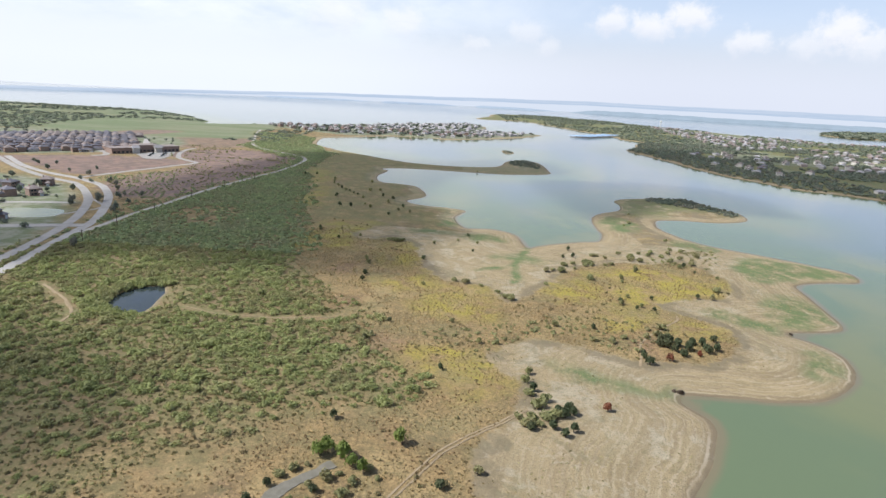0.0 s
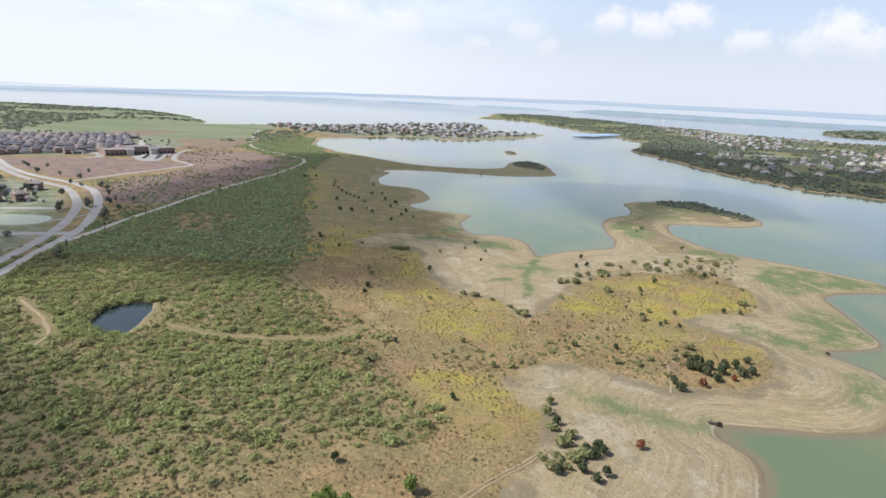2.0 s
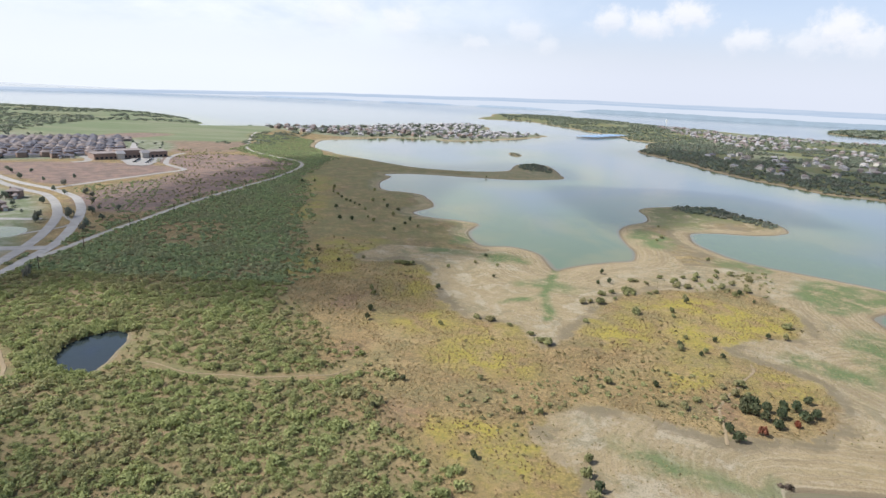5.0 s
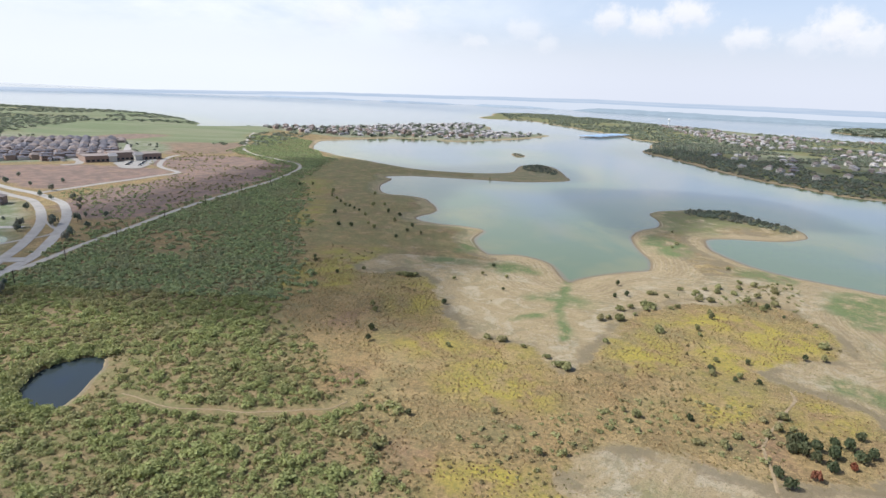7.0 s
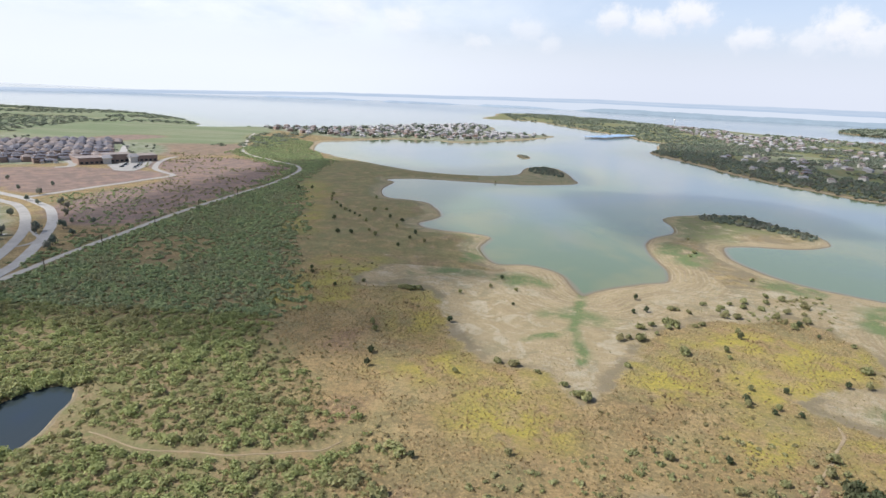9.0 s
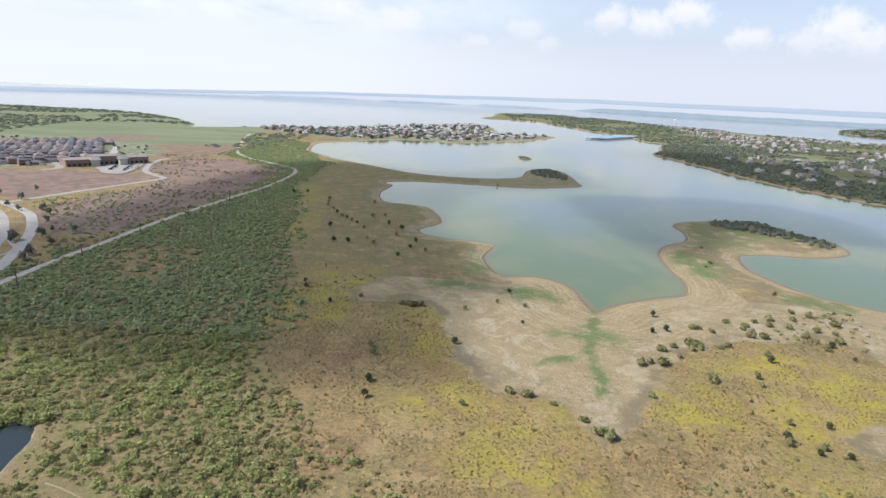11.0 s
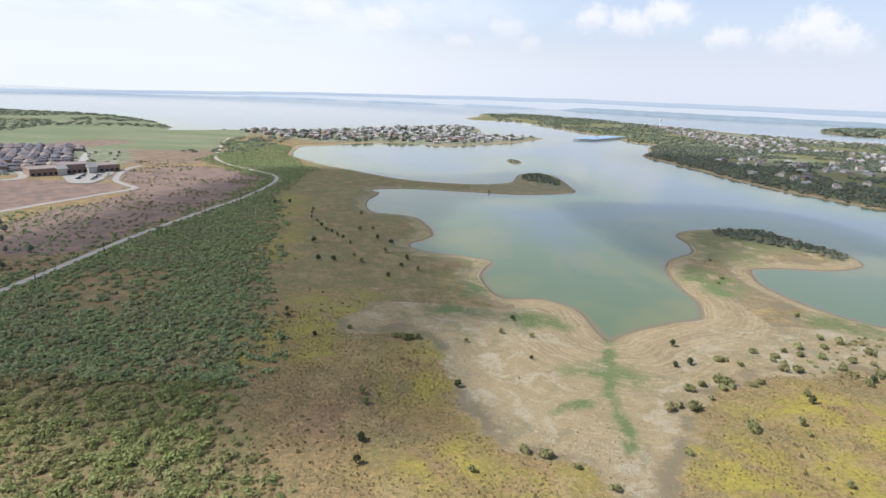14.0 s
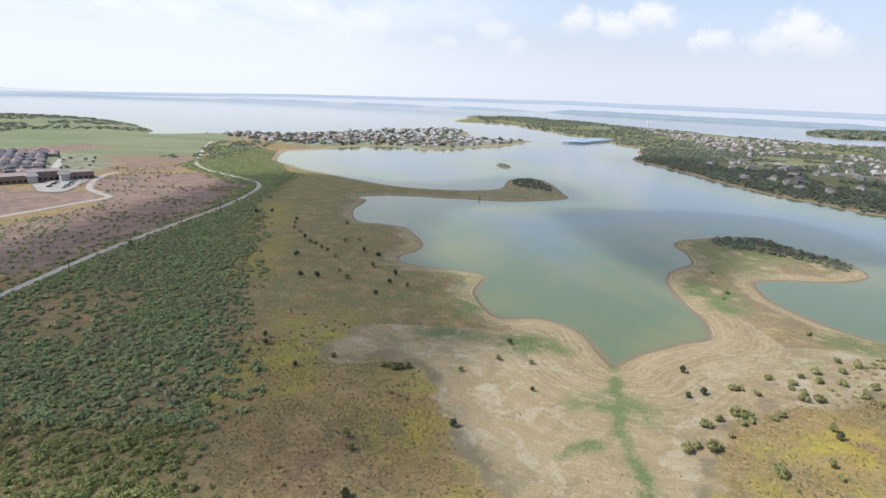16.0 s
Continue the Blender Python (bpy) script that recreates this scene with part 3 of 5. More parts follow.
lake = sheet("water", np.column_stack([WP, np.zeros(len(WP))]), WF, WATER, shore=np.clip(-shore_distance(WP), -80, 400))
tagged(lake, "calm green-grey reservoir water with a murky rim", "water", kind="structure")


def disc(name, edge, z, mat):
    c = edge.mean(0)
    ring = np.concatenate([[c], c + (edge - c) * 1.05])
    k = len(edge)
    faces = [(0, 1 + i, 1 + (i + 1) % k) for i in range(k)]
    return sheet(name, np.column_stack([ring, np.full(len(ring), z)]), faces, mat, shore=np.r_[60.0, np.zeros(k)])


tagged(disc("water", POND_EDGE, 2.2, POND), "small dark blue stock pond with a muddy bank", "pond", kind="structure")
tagged(disc("water", TOWN_POND, 2.2, WATER), "pale retention pond beside the arterial road", "pond", kind="structure")
tagged(disc("water", RIGHT_POND, 2.2, WATER), "bright narrow pond in the far woods", "pond", kind="structure")

# distance beyond the lake: pale water below, low blue hills above, sinking towards the nearer west shore
az = np.radians(np.linspace(-56, 56, 500))
deg = np.degrees(az)
R = np.interp(deg, [-40, -34, -20, -12], [3900.0, 4000.0, 4550.0, 4840.0])
top = 105 - R * np.tan(np.radians(np.interp(deg, [-34.4, -12.9, 13.5, 38.7], [1.30, 0.70, 0.20, 0.10])))
q = np.stack([az * 60, np.zeros_like(az)], 1)
top = top + (fbm(q, 3.0, 41, 4) - 0.5) * 7
foot = top - np.interp(deg, [-34, -10, 40], [22.0, 24.0, 42.0])
vz = np.stack([np.minimum(foot - 60, -4), foot - 1, foot + 2, top - 6, top], 1)
vx, vy = (np.sin(az) * R)[:, None] + vz * 0, (np.cos(az) * R + 20)[:, None] + vz * 0
idx = np.arange(vz.size).reshape(vz.shape)
bf = np.stack([idx[:-1, :-1], idx[1:, :-1], idx[1:, 1:], idx[:-1, 1:]], -1).reshape(-1, 4)
# glows by itself; haze is put into this blue, paling at the top edge
m, n, b = material("glowing_haze_distance", 1.0)
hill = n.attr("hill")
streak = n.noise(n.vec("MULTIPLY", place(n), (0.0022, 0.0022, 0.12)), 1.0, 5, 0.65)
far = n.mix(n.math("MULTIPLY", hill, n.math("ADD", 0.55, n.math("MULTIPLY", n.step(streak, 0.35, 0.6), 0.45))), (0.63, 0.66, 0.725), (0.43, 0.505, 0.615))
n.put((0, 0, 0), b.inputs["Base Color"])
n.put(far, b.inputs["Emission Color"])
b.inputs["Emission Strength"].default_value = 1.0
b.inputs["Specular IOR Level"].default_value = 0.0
tagged(sheet("backdrop", np.stack([vx, vy, vz], -1).reshape(-1, 3), bf, m, hill=np.tile([0, 0, 1, 0.9, 0.3], len(az))), "glowing backdrop of pale far water and hills painted haze-blue", "backdrop", kind="structure")


def far_ridge(line, tall, deep, colour, seed):
    """A low wooded shore far off, as a long uneven bank that stands in the water; haze is painted into its glowing
    colour.
    """
    c = curve(line, closed=False, n=30)
    t = np.gradient(c, axis=0)
    t /= np.linalg.norm(t, axis=1)[:, None]
    nrm = np.stack([-t[:, 1], t[:, 0]], 1)
    s = np.arange(len(c)) / (len(c) - 1)
    ends = np.clip(np.minimum(s * 14, (1 - s) * 4), 0, 1)
    w = np.stack([s * 60, np.full_like(s, seed)], 1)
    top = (tall * (0.82 + 0.36 * fbm(w, 1.4, seed, 4))) * ends
    v = np.concatenate([np.column_stack([c, -np.ones(len(c))]), np.column_stack([c + nrm * deep * 0.1, top * 0.55]), np.column_stack([c + nrm * deep, top]), np.column_stack([c + nrm * deep * 1.4, -np.ones(len(c))])])
    k = len(c)
    f = [(a * k + i, a * k + i + 1, (a + 1) * k + i + 1, (a + 1) * k + i) for a in range(3) for i in range(k - 1)]
    # no lit base colour: emission carries the blue that stands for haze
    m, n, b = material("glowing_haze_shore", 1.0)
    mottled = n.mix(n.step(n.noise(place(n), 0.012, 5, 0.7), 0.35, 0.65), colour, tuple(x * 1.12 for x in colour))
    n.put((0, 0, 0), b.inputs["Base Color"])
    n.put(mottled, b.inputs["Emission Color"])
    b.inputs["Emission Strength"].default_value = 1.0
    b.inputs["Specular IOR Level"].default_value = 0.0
    return tagged(sheet("backdrop", v, f, m), "low wooded far shore, glowing, with haze painted in as blue", "backdrop", kind="structure")


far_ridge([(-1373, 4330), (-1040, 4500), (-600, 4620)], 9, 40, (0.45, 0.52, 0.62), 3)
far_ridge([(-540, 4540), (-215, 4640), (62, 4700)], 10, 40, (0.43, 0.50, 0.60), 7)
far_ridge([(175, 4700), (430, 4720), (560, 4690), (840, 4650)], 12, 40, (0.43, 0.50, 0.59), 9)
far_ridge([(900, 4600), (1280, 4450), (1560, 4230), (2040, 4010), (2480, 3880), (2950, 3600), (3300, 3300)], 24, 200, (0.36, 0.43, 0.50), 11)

# ---- cloud overhead, out of view, whose shadow lies on the scrub ----
def cloud(name, outline, altitude, density, seed, soft=30.0):
    """A flat-bottomed cumulus over the shadow's outline on the ground."""
    shift = np.array((-SUN_TRAVEL.x, -SUN_TRAVEL.y)) * (altitude / -SUN_TRAVEL.z)
    edge = curve(outline)
    lo, hi = edge.min(0) - soft, edge.max(0) + soft
    nx, ny = int((hi[0] - lo[0]) / 9) + 2, int((hi[1] - lo[1]) / 9) + 2
    gx, gy = np.meshgrid(np.linspace(lo[0], hi[0], nx), np.linspace(lo[1], hi[1], ny), indexing="ij")
    g = np.stack([gx.ravel(), gy.ravel()], 1)
    s = side(g, edge) + (fbm(g, 60, seed, 4) - 0.5) * 36
    thick = np.clip(0.5 + s / soft, 0, 1)
    i = np.arange(nx * ny).reshape(nx, ny)
    f = np.stack([i[:-1, :-1], i[1:, :-1], i[1:, 1:], i[:-1, 1:]], -1).reshape(-1, 4)
    f = f[thick[f].max(1) > 0]
    top = np.column_stack([g + shift, altitude + 1 + thick * (6 + 14 * fbm(g, 120, seed + 7, 4))])
    base_z = np.column_stack([g + shift, altitude - 6 * thick])
    m, n, b = material(name + "_vapour", 1.0)
    b.inputs["Base Color"].default_value = (0.9, 0.9, 0.9, 1)
    n.put(n.math("MULTIPLY", n.attr("thick"), density), b.inputs["Alpha"])
    ob = sheet(name, np.concatenate([top, base_z]), np.concatenate([f, f[:, ::-1] + len(g)]), m, thick=np.r_[thick, thick])
    return tagged(ob, "broad grey-white cumulus cloud drifting over the scrub", "cloud", kind="structure")


cloud("cloud", [(-300, 290), (-184, 299), (-171, 312), (-137, 315), (-116, 309), (-81, 304), (-56, 310), (-18, 315), (-9, 339), (-8, 372), (14, 392), (30, 404), (12, 440), (-14, 540), (-20, 640), (30, 730),
                (160, 800), (120, 950), (-13, 870), (-164, 900), (-235, 800), (-262, 640), (-285, 480)], 900.0, 0.44, 71)
cloud("cloud", [(-260, 215), (-150, 196), (-112, 172), (-92, 140), (-110, 112), (-240, 90)], 900.0, 0.36, 77, 30.0)
cloud("cloud", [(340, 1290), (569, 1230), (760, 1060), (900, 860), (620, 640), (420, 820), (350, 1050)], 900.0, 0.36, 83, 80.0)
cloud("cloud", [(110, 720), (330, 720), (340, 566), (268, 560), (232, 566), (196, 545), (160, 505), (138, 500), (120, 540)], 900.0, 0.42, 88, 26.0)


# ---- roads and tracks ----
def ribbon(name, line, width, mat, lift=0.12, n=14):
    """A strip that follows a line over the ground."""
    c = curve(line, closed=False, n=n)
    t = np.gradient(c, axis=0)
    t /= np.linalg.norm(t, axis=1)[:, None] + 1e-9
    nrm = np.stack([-t[:, 1], t[:, 0]], 1)
    if name == "path":  # trodden ground has ragged edges and wanders
        c = c + nrm * ((fbm(c, 9.0, 3, 2) - 0.5) * 1.6)[:, None]
        rows = [c + nrm * (width * k * (0.45 + 1.1 * fbm(c + 50 * k, 3.0, 4, 2)))[:, None] for k in (-0.5, 0.0, 0.5)]
    else:
        rows = [c + nrm * width * k for k in (-0.5, 0.0, 0.5)]
    z = np.maximum.reduce([height(r) for r in rows])
    z = np.maximum(z, np.convolve(np.pad(z, 3, "edge"), np.ones(7) / 7, "valid")) + lift
    v = np.concatenate([np.column_stack([r, z - d]) for r, d in zip([rows[0] + nrm * -0.3, *rows, rows[2] + nrm * 0.3], (0.5, 0, -0.03, 0, 0.5))])
    k = len(c)
    f = [(a * k + i, a * k + i + 1, (a + 1) * k + i + 1, (a + 1) * k + i) for a in range(4) for i in range(k - 1)]
    return sheet(name, v, np.array(f)[:, ::-1], mat, smooth=False)


ARTERY_EAST = [(-205, 180), (-212, 235), (-218, 270), (-224, 303), (-233, 351), (-239, 383), (-256, 425), (-278, 468), (-307, 509), (-329, 528), (-353, 545), (-405, 572), (-450, 606), (-506, 662)]
ARTERY_WEST = [(-222, 190), (-227, 250), (-233, 290), (-238, 322), (-247, 361), (-257, 394), (-279, 442), (-309, 486), (-338, 518), (-364, 533), (-402, 557), (-449, 595), (-512, 655)]
BOUNDARY = [(-229, 352), (-226, 398), (-222, 450), (-218, 500), (-210, 560), (-203, 610), (-193, 673), (-189, 745), (-195, 788), (-211, 814), (-250, 849), (-283, 881), (-315, 935), (-348, 1042), (-380, 1154), (-400, 1240)]
SCHOOL_ROAD = [(-353, 545), (-339, 583), (-314, 651), (-300, 686), (-318, 706), (-340, 730), (-358, 773), (-368, 815), (-366, 838)]
for nm, line, wide, mat, lab in (("road", ARTERY_EAST, 6.2, CONCRETE, "pale concrete carriageway of a divided arterial road"), ("road", ARTERY_WEST, 6.2, CONCRETE, "pale concrete carriageway curving through the suburb"),
                                 ("road", [(-360, 330), (-283, 356), (-259, 364), (-236, 370)], 8, CONCRETE, "concrete side street joining the arterial road"),
                                 ("road", [(-420, 405), (-332, 423), (-312, 429), (-284, 434)], 6, CONCRETE, "narrow concrete side street"),
                                 ("road", SCHOOL_ROAD, 5.8, CONCRETE, "pale concrete road up to the school"), ("road", BOUNDARY, 4.4, GRAVEL, "pale gravel road along the scrub"),
                                 ("path", [(-187, 256), (-173, 245), (-163, 236), (-153, 224), (-151, 214)], 1.3, DIRT, "sandy footpath through the scrub"),
                                 ("path", [(-113, 238), (-98, 232), (-87, 231), (-71, 231), (-60, 232), (-48, 235), (-42, 240)], 0.45, DIRT, "narrow dirt trail through the scrub"),
                                 ("path", [(78, 206), (81, 214), (84, 226), (97, 241), (110, 255), (112, 262)], 0.8, DIRT, "sandy track past the junipers"),
                                 ("path", [(-300, 380), (-270, 400), (-258, 425), (-285, 455), (-300, 470)], 2.2, CONCRETE, "winding concrete footpath"),
                                 ("path", [(-42, 108), (-39, 120), (-33, 128), (-26, 134)], 3.4, SILT, "grey silty dry wash"),
                                 ("road", [(-560, 760), (-480, 770), (-440, 742), (-424, 715), (-432, 700)], 8, CONCRETE, "pale street at the edge of the houses"),
                                 ("road", [(-422, 812), (-455, 875), (-484, 935)], 9, CONCRETE, "pale street between rows of houses")):
    tagged(ribbon(nm, line, wide, mat), lab, "road" if nm == "road" else "path", kind="structure")
for off in (-0.85, 0.85):
    tagged(ribbon("path", [(-14 + off, 112), (-10 + off, 122), (-1 + off, 138), (10 + off, 151), (21 + off, 160), (29 + off, 168)], 0.6, DIRT, 0.1), "pale wheel rut of a dirt track", "path", kind="structure")


# ---- plants ----
rng = np.random.default_rng(7)
ICO = bmesh.new()
bmesh.ops.create_icosphere(ICO, subdivisions=1, radius=1.0)
ICO_V = np.array([v.co[:] for v in ICO.verts])
ICO_F = np.array([[v.index for v in f.verts] for f in ICO.faces])
ICO.free()


def foliage(count, leaf, seed, lobes=4, tall=0.8, core=0.62, cone=0.0):
    """Corners and triangles of a crown of radius 1 on the ground: many small leaf sprays on a few lobes, round a dark core."""
    r = np.random.default_rng(seed)
    at = np.column_stack([r.uniform(-0.48, 0.48, (lobes, 2)), r.uniform(0.34, 0.62, lobes) * tall])
    size = r.uniform(0.38, 0.62, lobes)
    which = r.integers(0, lobes, count)
    d = r.normal(size=(count, 3))
    d[:, 2] = np.abs(d[:, 2]) * 0.9 - 0.25
    d /= np.linalg.norm(d, axis=1)[:, None]
    c = at[which] + d * (size[which] * r.uniform(0.72, 1.12, count))[:, None] * [1, 1, tall]
    if cone:
        c[:, :2] *= (1 - cone * np.clip(c[:, 2:] / (1.15 * tall), 0, 1))
    c[:, 2] = np.maximum(c[:, 2], 0.05)
    a = r.normal(size=(count, 3)) * 0.75 + np.cross(d, r.normal(size=(count, 3)))
    a /= np.linalg.norm(a, axis=1)[:, None]
    b = np.cross(a, d + r.normal(size=(count, 3)) * 0.5)
    b /= np.linalg.norm(b, axis=1)[:, None] + 1e-9
    s = leaf * r.uniform(0.6, 1.35, count)[:, None]
    tri = np.stack([c - a * s * 0.7 - b * s * 0.35, c + a * s * 0.7 - b * s * 0.3, c + b * s * 0.85], 1)
    v, f = tri.reshape(-1, 3), np.arange(count * 3).reshape(-1, 3)
    if core:
        for k in range(min(lobes, 3)):
            w = ICO_V * size[k] * core * r.uniform(0.8, 1.2, (len(ICO_V), 1)) * [1, 1, tall] + at[k]
            if cone:
                w[:, :2] *= (1 - cone * np.clip(w[:, 2:] / (1.15 * tall), 0, 1))
            f = np.concatenate([f, ICO_F + len(v)])
            v = np.concatenate([v, w])
    v[:, 2] = np.maximum(v[:, 2], -0.02)
    return v, f


def thicket(name, spots, radius, shapes, mat, label, category, stretch=1.0):
    """Countless alike plants in one object: each spot takes one of the shapes, its own size, turn and tint."""
    z = height(spots)
    vs, fs, ts, base = [], [], [], 0
    pick = rng.integers(0, len(shapes), len(spots))
    for (x, y), zz, r, k in zip(spots, z, radius, pick):
        v, f = shapes[k]
        a = rng.uniform(0, 2 * math.pi)
        ca, sa = math.cos(a), math.sin(a)
        h = r * stretch * rng.uniform(0.8, 1.2)
        vs.append(np.column_stack([(v[:, 0] * ca - v[:, 1] * sa) * r + x, (v[:, 0] * sa + v[:, 1] * ca) * r + y, v[:, 2] * h + zz - 0.05]))
        fs.append(f + base)
        ts.append(np.full(len(v), rng.uniform(-0.2, 1.0)))
        base += len(v)
    ob = sheet(name, np.concatenate(vs), np.concatenate(fs), mat, smooth=False, tint=np.concatenate(ts))
    return tagged(ob, label, category, kind="stuff")


def spread(box, gap, keep, jitter=0.48):
    """Jittered spots over a box (x0, y0, x1, y1) that pass the test."""
    x, y = np.meshgrid(np.arange(box[0], box[2], gap), np.arange(box[1], box[3], gap))
    p = np.stack([x.ravel(), y.ravel()], 1)
    p = p + rng.uniform(-jitter, jitter, p.shape) * gap
    return p[keep(p)]


ROAD_LINES = [curve(k, closed=False, n=10) for k in (ARTERY_EAST, ARTERY_WEST, BOUNDARY, SCHOOL_ROAD, [(-187, 256), (-173, 245), (-163, 236), (-153, 224), (-151, 214)],
                                                   [(-113, 238), (-98, 232), (-87, 231), (-71, 231), (-60, 232), (-48, 235), (-42, 240)], [(-42, 108), (-39, 120), (-33, 128), (-26, 134)])]


def off_road(p, clear=6.0):
    ok = np.ones(len(p), bool)
    for line in ROAD_LINES:
        for c in line[:, None, :].transpose(1, 0, 2)[0]:
            ok &= ((p - c) ** 2).sum(1) > clear * clear
    return ok


def in_scrub(p):
    """Thick in the middle, thinning raggedly over the edge into the grass and towards the south."""
    s = side(p, SCRUB) + (fbm(p, 26, 21, 3) - 0.5) * 26
    chance = np.clip(1.1 + (0.5 - fbm(p, 13, 19, 3)) * 1.6, 0.5, 1.0) * (0.22 + 0.78 * np.clip((p[:, 1] - 128) / 50, 0, 1)) + 0.12 * np.clip((p[:, 1] - 270) / 50, 0, 1)
    chance = chance * np.clip(0.5 + s / 24, 0.0, 1)
    keep = rng.uniform(0, 1, len(p)) < chance
    pond = side(p, POND_EDGE)
    return (s > -14) & keep & (mask(p, CLEARING, 20.0, 22.0) < rng.uniform(0.5, 1.3, len(p))) & (pond < np.where((p[:, 0] > -140) & (p[:, 1] > 236), -8, -1.5)) & off_road(p, 3.4)


NEAR_SHAPES = [foliage(104, 0.2, 100 + k, 7, 0.7, 0.34) for k in range(10)]
FAR_SHAPES = [foliage(30, 0.36, 130 + k, 5, 0.66, 0.55) for k in range(8)]
near_spots = spread((-290, 95, 0, 330), 2.75, in_scrub)
far_spots = spread((-330, 330, -70, 1000), 2.9, in_scrub)
thicket("shrubs", near_spots, rng.uniform(1.15, 1.9, len(near_spots)) * rng.choice([0.8, 1.25, 1.8], len(near_spots), p=[0.45, 0.38, 0.17]), NEAR_SHAPES, MESQUITE, "dense grey-green mesquite shrubs on dry ground", "shrubs", 0.85)
thicket("shrubs", far_spots, rng.uniform(1.4, 2.6, len(far_spots)), FAR_SHAPES, HAZE_LIFTED_THICKET, "dense dark green mesquite thicket by the gravel road", "shrubs", 0.85)
# taller mesquite crowding the pond's west and south banks
bank = spread((-165, 220, -120, 280), 2.3, lambda p: (side(p, POND_EDGE) < 0.6) & (side(p, POND_EDGE) > -7.5) & ((p[:, 0] < -139) | (p[:, 1] < 230) | (p[:, 1] > 263)) & (p[:, 0] < -130))
thicket("shrubs", bank, rng.uniform(1.9, 3.1, len(bank)), NEAR_SHAPES, MESQUITE, "tall dark mesquite crowding the pond bank", "shrubs", 1.15)
# the dark wood inside the bend of the gravel road
BEND_WOOD = curve([(-338, 1050), (-372, 1180), (-250, 1120), (-215, 980), (-186, 880), (-176, 800), (-190, 800), (-214, 826), (-262, 868), (-300, 925)])
bend = spread((-380, 790, -170, 1190), 4.4, lambda p: (side(p, BEND_WOOD) > 0) & (side(p, SCRUB) < 2) & (side(p, LANDS[0]) > 8) & off_road(p, 5))
thicket("shrubs", bend, rng.uniform(1.8, 3.2, len(bend)), FAR_SHAPES, HAZE_LIFTED_THICKET, "dark wood inside the bend of the gravel road", "shrubs", 0.8)

# low brush and dead stalks among the grass
def in_grass(p):
    u = np.maximum(side(p, UPLAND), side(p, UPLAND_NORTH))
    return (u > 1) & (side(p, SCRUB) < -1) & off_road(p, 3.0) & (p[:, 0] > -170)


brush = spread((-110, 110, 170, 480), 5.2, lambda p: in_grass(p) & (fbm(p, 30, 23, 3) + rng.uniform(-0.1, 0.1, len(p)) > 0.64))
thicket("brush", brush, rng.uniform(0.35, 1.1, len(brush)), [foliage(34, 0.42, 150 + k, 3, 0.8, 0.6) for k in range(5)], BRUSH, "low olive brush scattered over dry prairie grass", "brush", 0.9)
TUFTS = [foliage(9, 0.75, 170 + k, 3, 0.8, 0.0) for k in range(6)]
tufts = spread((-110, 105, 170, 400), 1.4, lambda p: in_grass(p) & (fbm(p, 9, 29, 3) + rng.uniform(-0.15, 0.15, len(p)) > 0.43))
thicket("grass", tufts, rng.uniform(0.22, 0.5, len(tufts)), TUFTS, STRAW, "straw-coloured tufts of dry prairie grass", "grass", 0.9)
BUSHY = curve([(8, 205), (40, 228), (66, 222), (84, 214), (100, 236), (96, 250), (70, 252), (44, 248), (20, 236), (-6, 228)])
grey = spread((-10, 200, 110, 260), 3.6, lambda p: (side(p, BUSHY) > 0) & (rng.uniform(0, 1, len(p)) < 0.8))
thicket("brush", grey, rng.uniform(0.5, 1.4, len(grey)) * rng.choice([0.7, 1.0, 1.4], len(grey)), FAR_SHAPES, OLIVE, "grey-green low bushes on a grassy rise", "brush", 0.9)
SHORE_BUSH = curve([(112, 350), (132, 362), (152, 378), (174, 396), (190, 386), (172, 352), (152, 340), (130, 348)])
row = spread((105, 330, 195, 400), 4.6, lambda p: (side(p, SHORE_BUSH) > 0) & (rng.uniform(0, 1, len(p)) < 0.62))
thicket("brush", row, rng.uniform(0.7, 1.8, len(row)), FAR_SHAPES, OLIVE, "grey-green brush along the old shoreline", "brush", 0.85)
VERGE = curve([(-335, 550), (-300, 610), (-268, 570), (-240, 490), (-234, 410), (-258, 465), (-290, 508)])
verge = spread((-340, 400, -230, 615), 4.2, lambda p: (side(p, VERGE) > 0) & off_road(p, 7) & (rng.uniform(0, 1, len(p)) < 0.3 + 0.5 * fbm(p, 25, 49, 2)))
thicket("brush", verge, rng.uniform(0.8, 1.9, len(verge)), FAR_SHAPES, HAZE_LIFTED_THICKET, "green brush on the road verge", "brush", 0.9)
herbs = spread((-110, 100, 0, 290), 1.7, lambda p: (side(p, SCRUB) > -6) & off_road(p, 2.5) & (side(p, POND_EDGE) < -3) & (rng.uniform(0, 1, len(p)) < 0.85))
herbs = np.concatenate([herbs, spread((-260, 100, -110, 290), 2.0, lambda p: (side(p, POND_EDGE) < -3) & off_road(p, 3) & (rng.uniform(0, 1, len(p)) < 0.7))])
thicket("grass", herbs, rng.uniform(0.35, 0.9, len(herbs)), TUFTS, HERB, "low dry herbs between the shrubs", "grass", 0.7)
weeds = spread((8, 115, 215, 430), 2.2, lambda p: (np.maximum(side(p, UPLAND), side(p, UPLAND_NORTH)) < 0) & (side(p, LANDS[0]) > 5) & (fbm(p, 18, 97, 3) + rng.uniform(-0.1, 0.1, len(p)) > 0.52))
thicket("grass", weeds, rng.uniform(0.15, 0.45, len(weeds)), TUFTS, BRUSH, "sparse weeds on the dry lake bed", "grass", 0.6)
red_brush = spread((-390, 470, -195, 890), 5.2, lambda p: (np.maximum(side(p, RED_SOIL), side(p, DRY)) > 0) & (fbm(p, 34, 37, 3) + rng.uniform(-0.12, 0.12, len(p)) > 0.46) & off_road(p, 6.0))
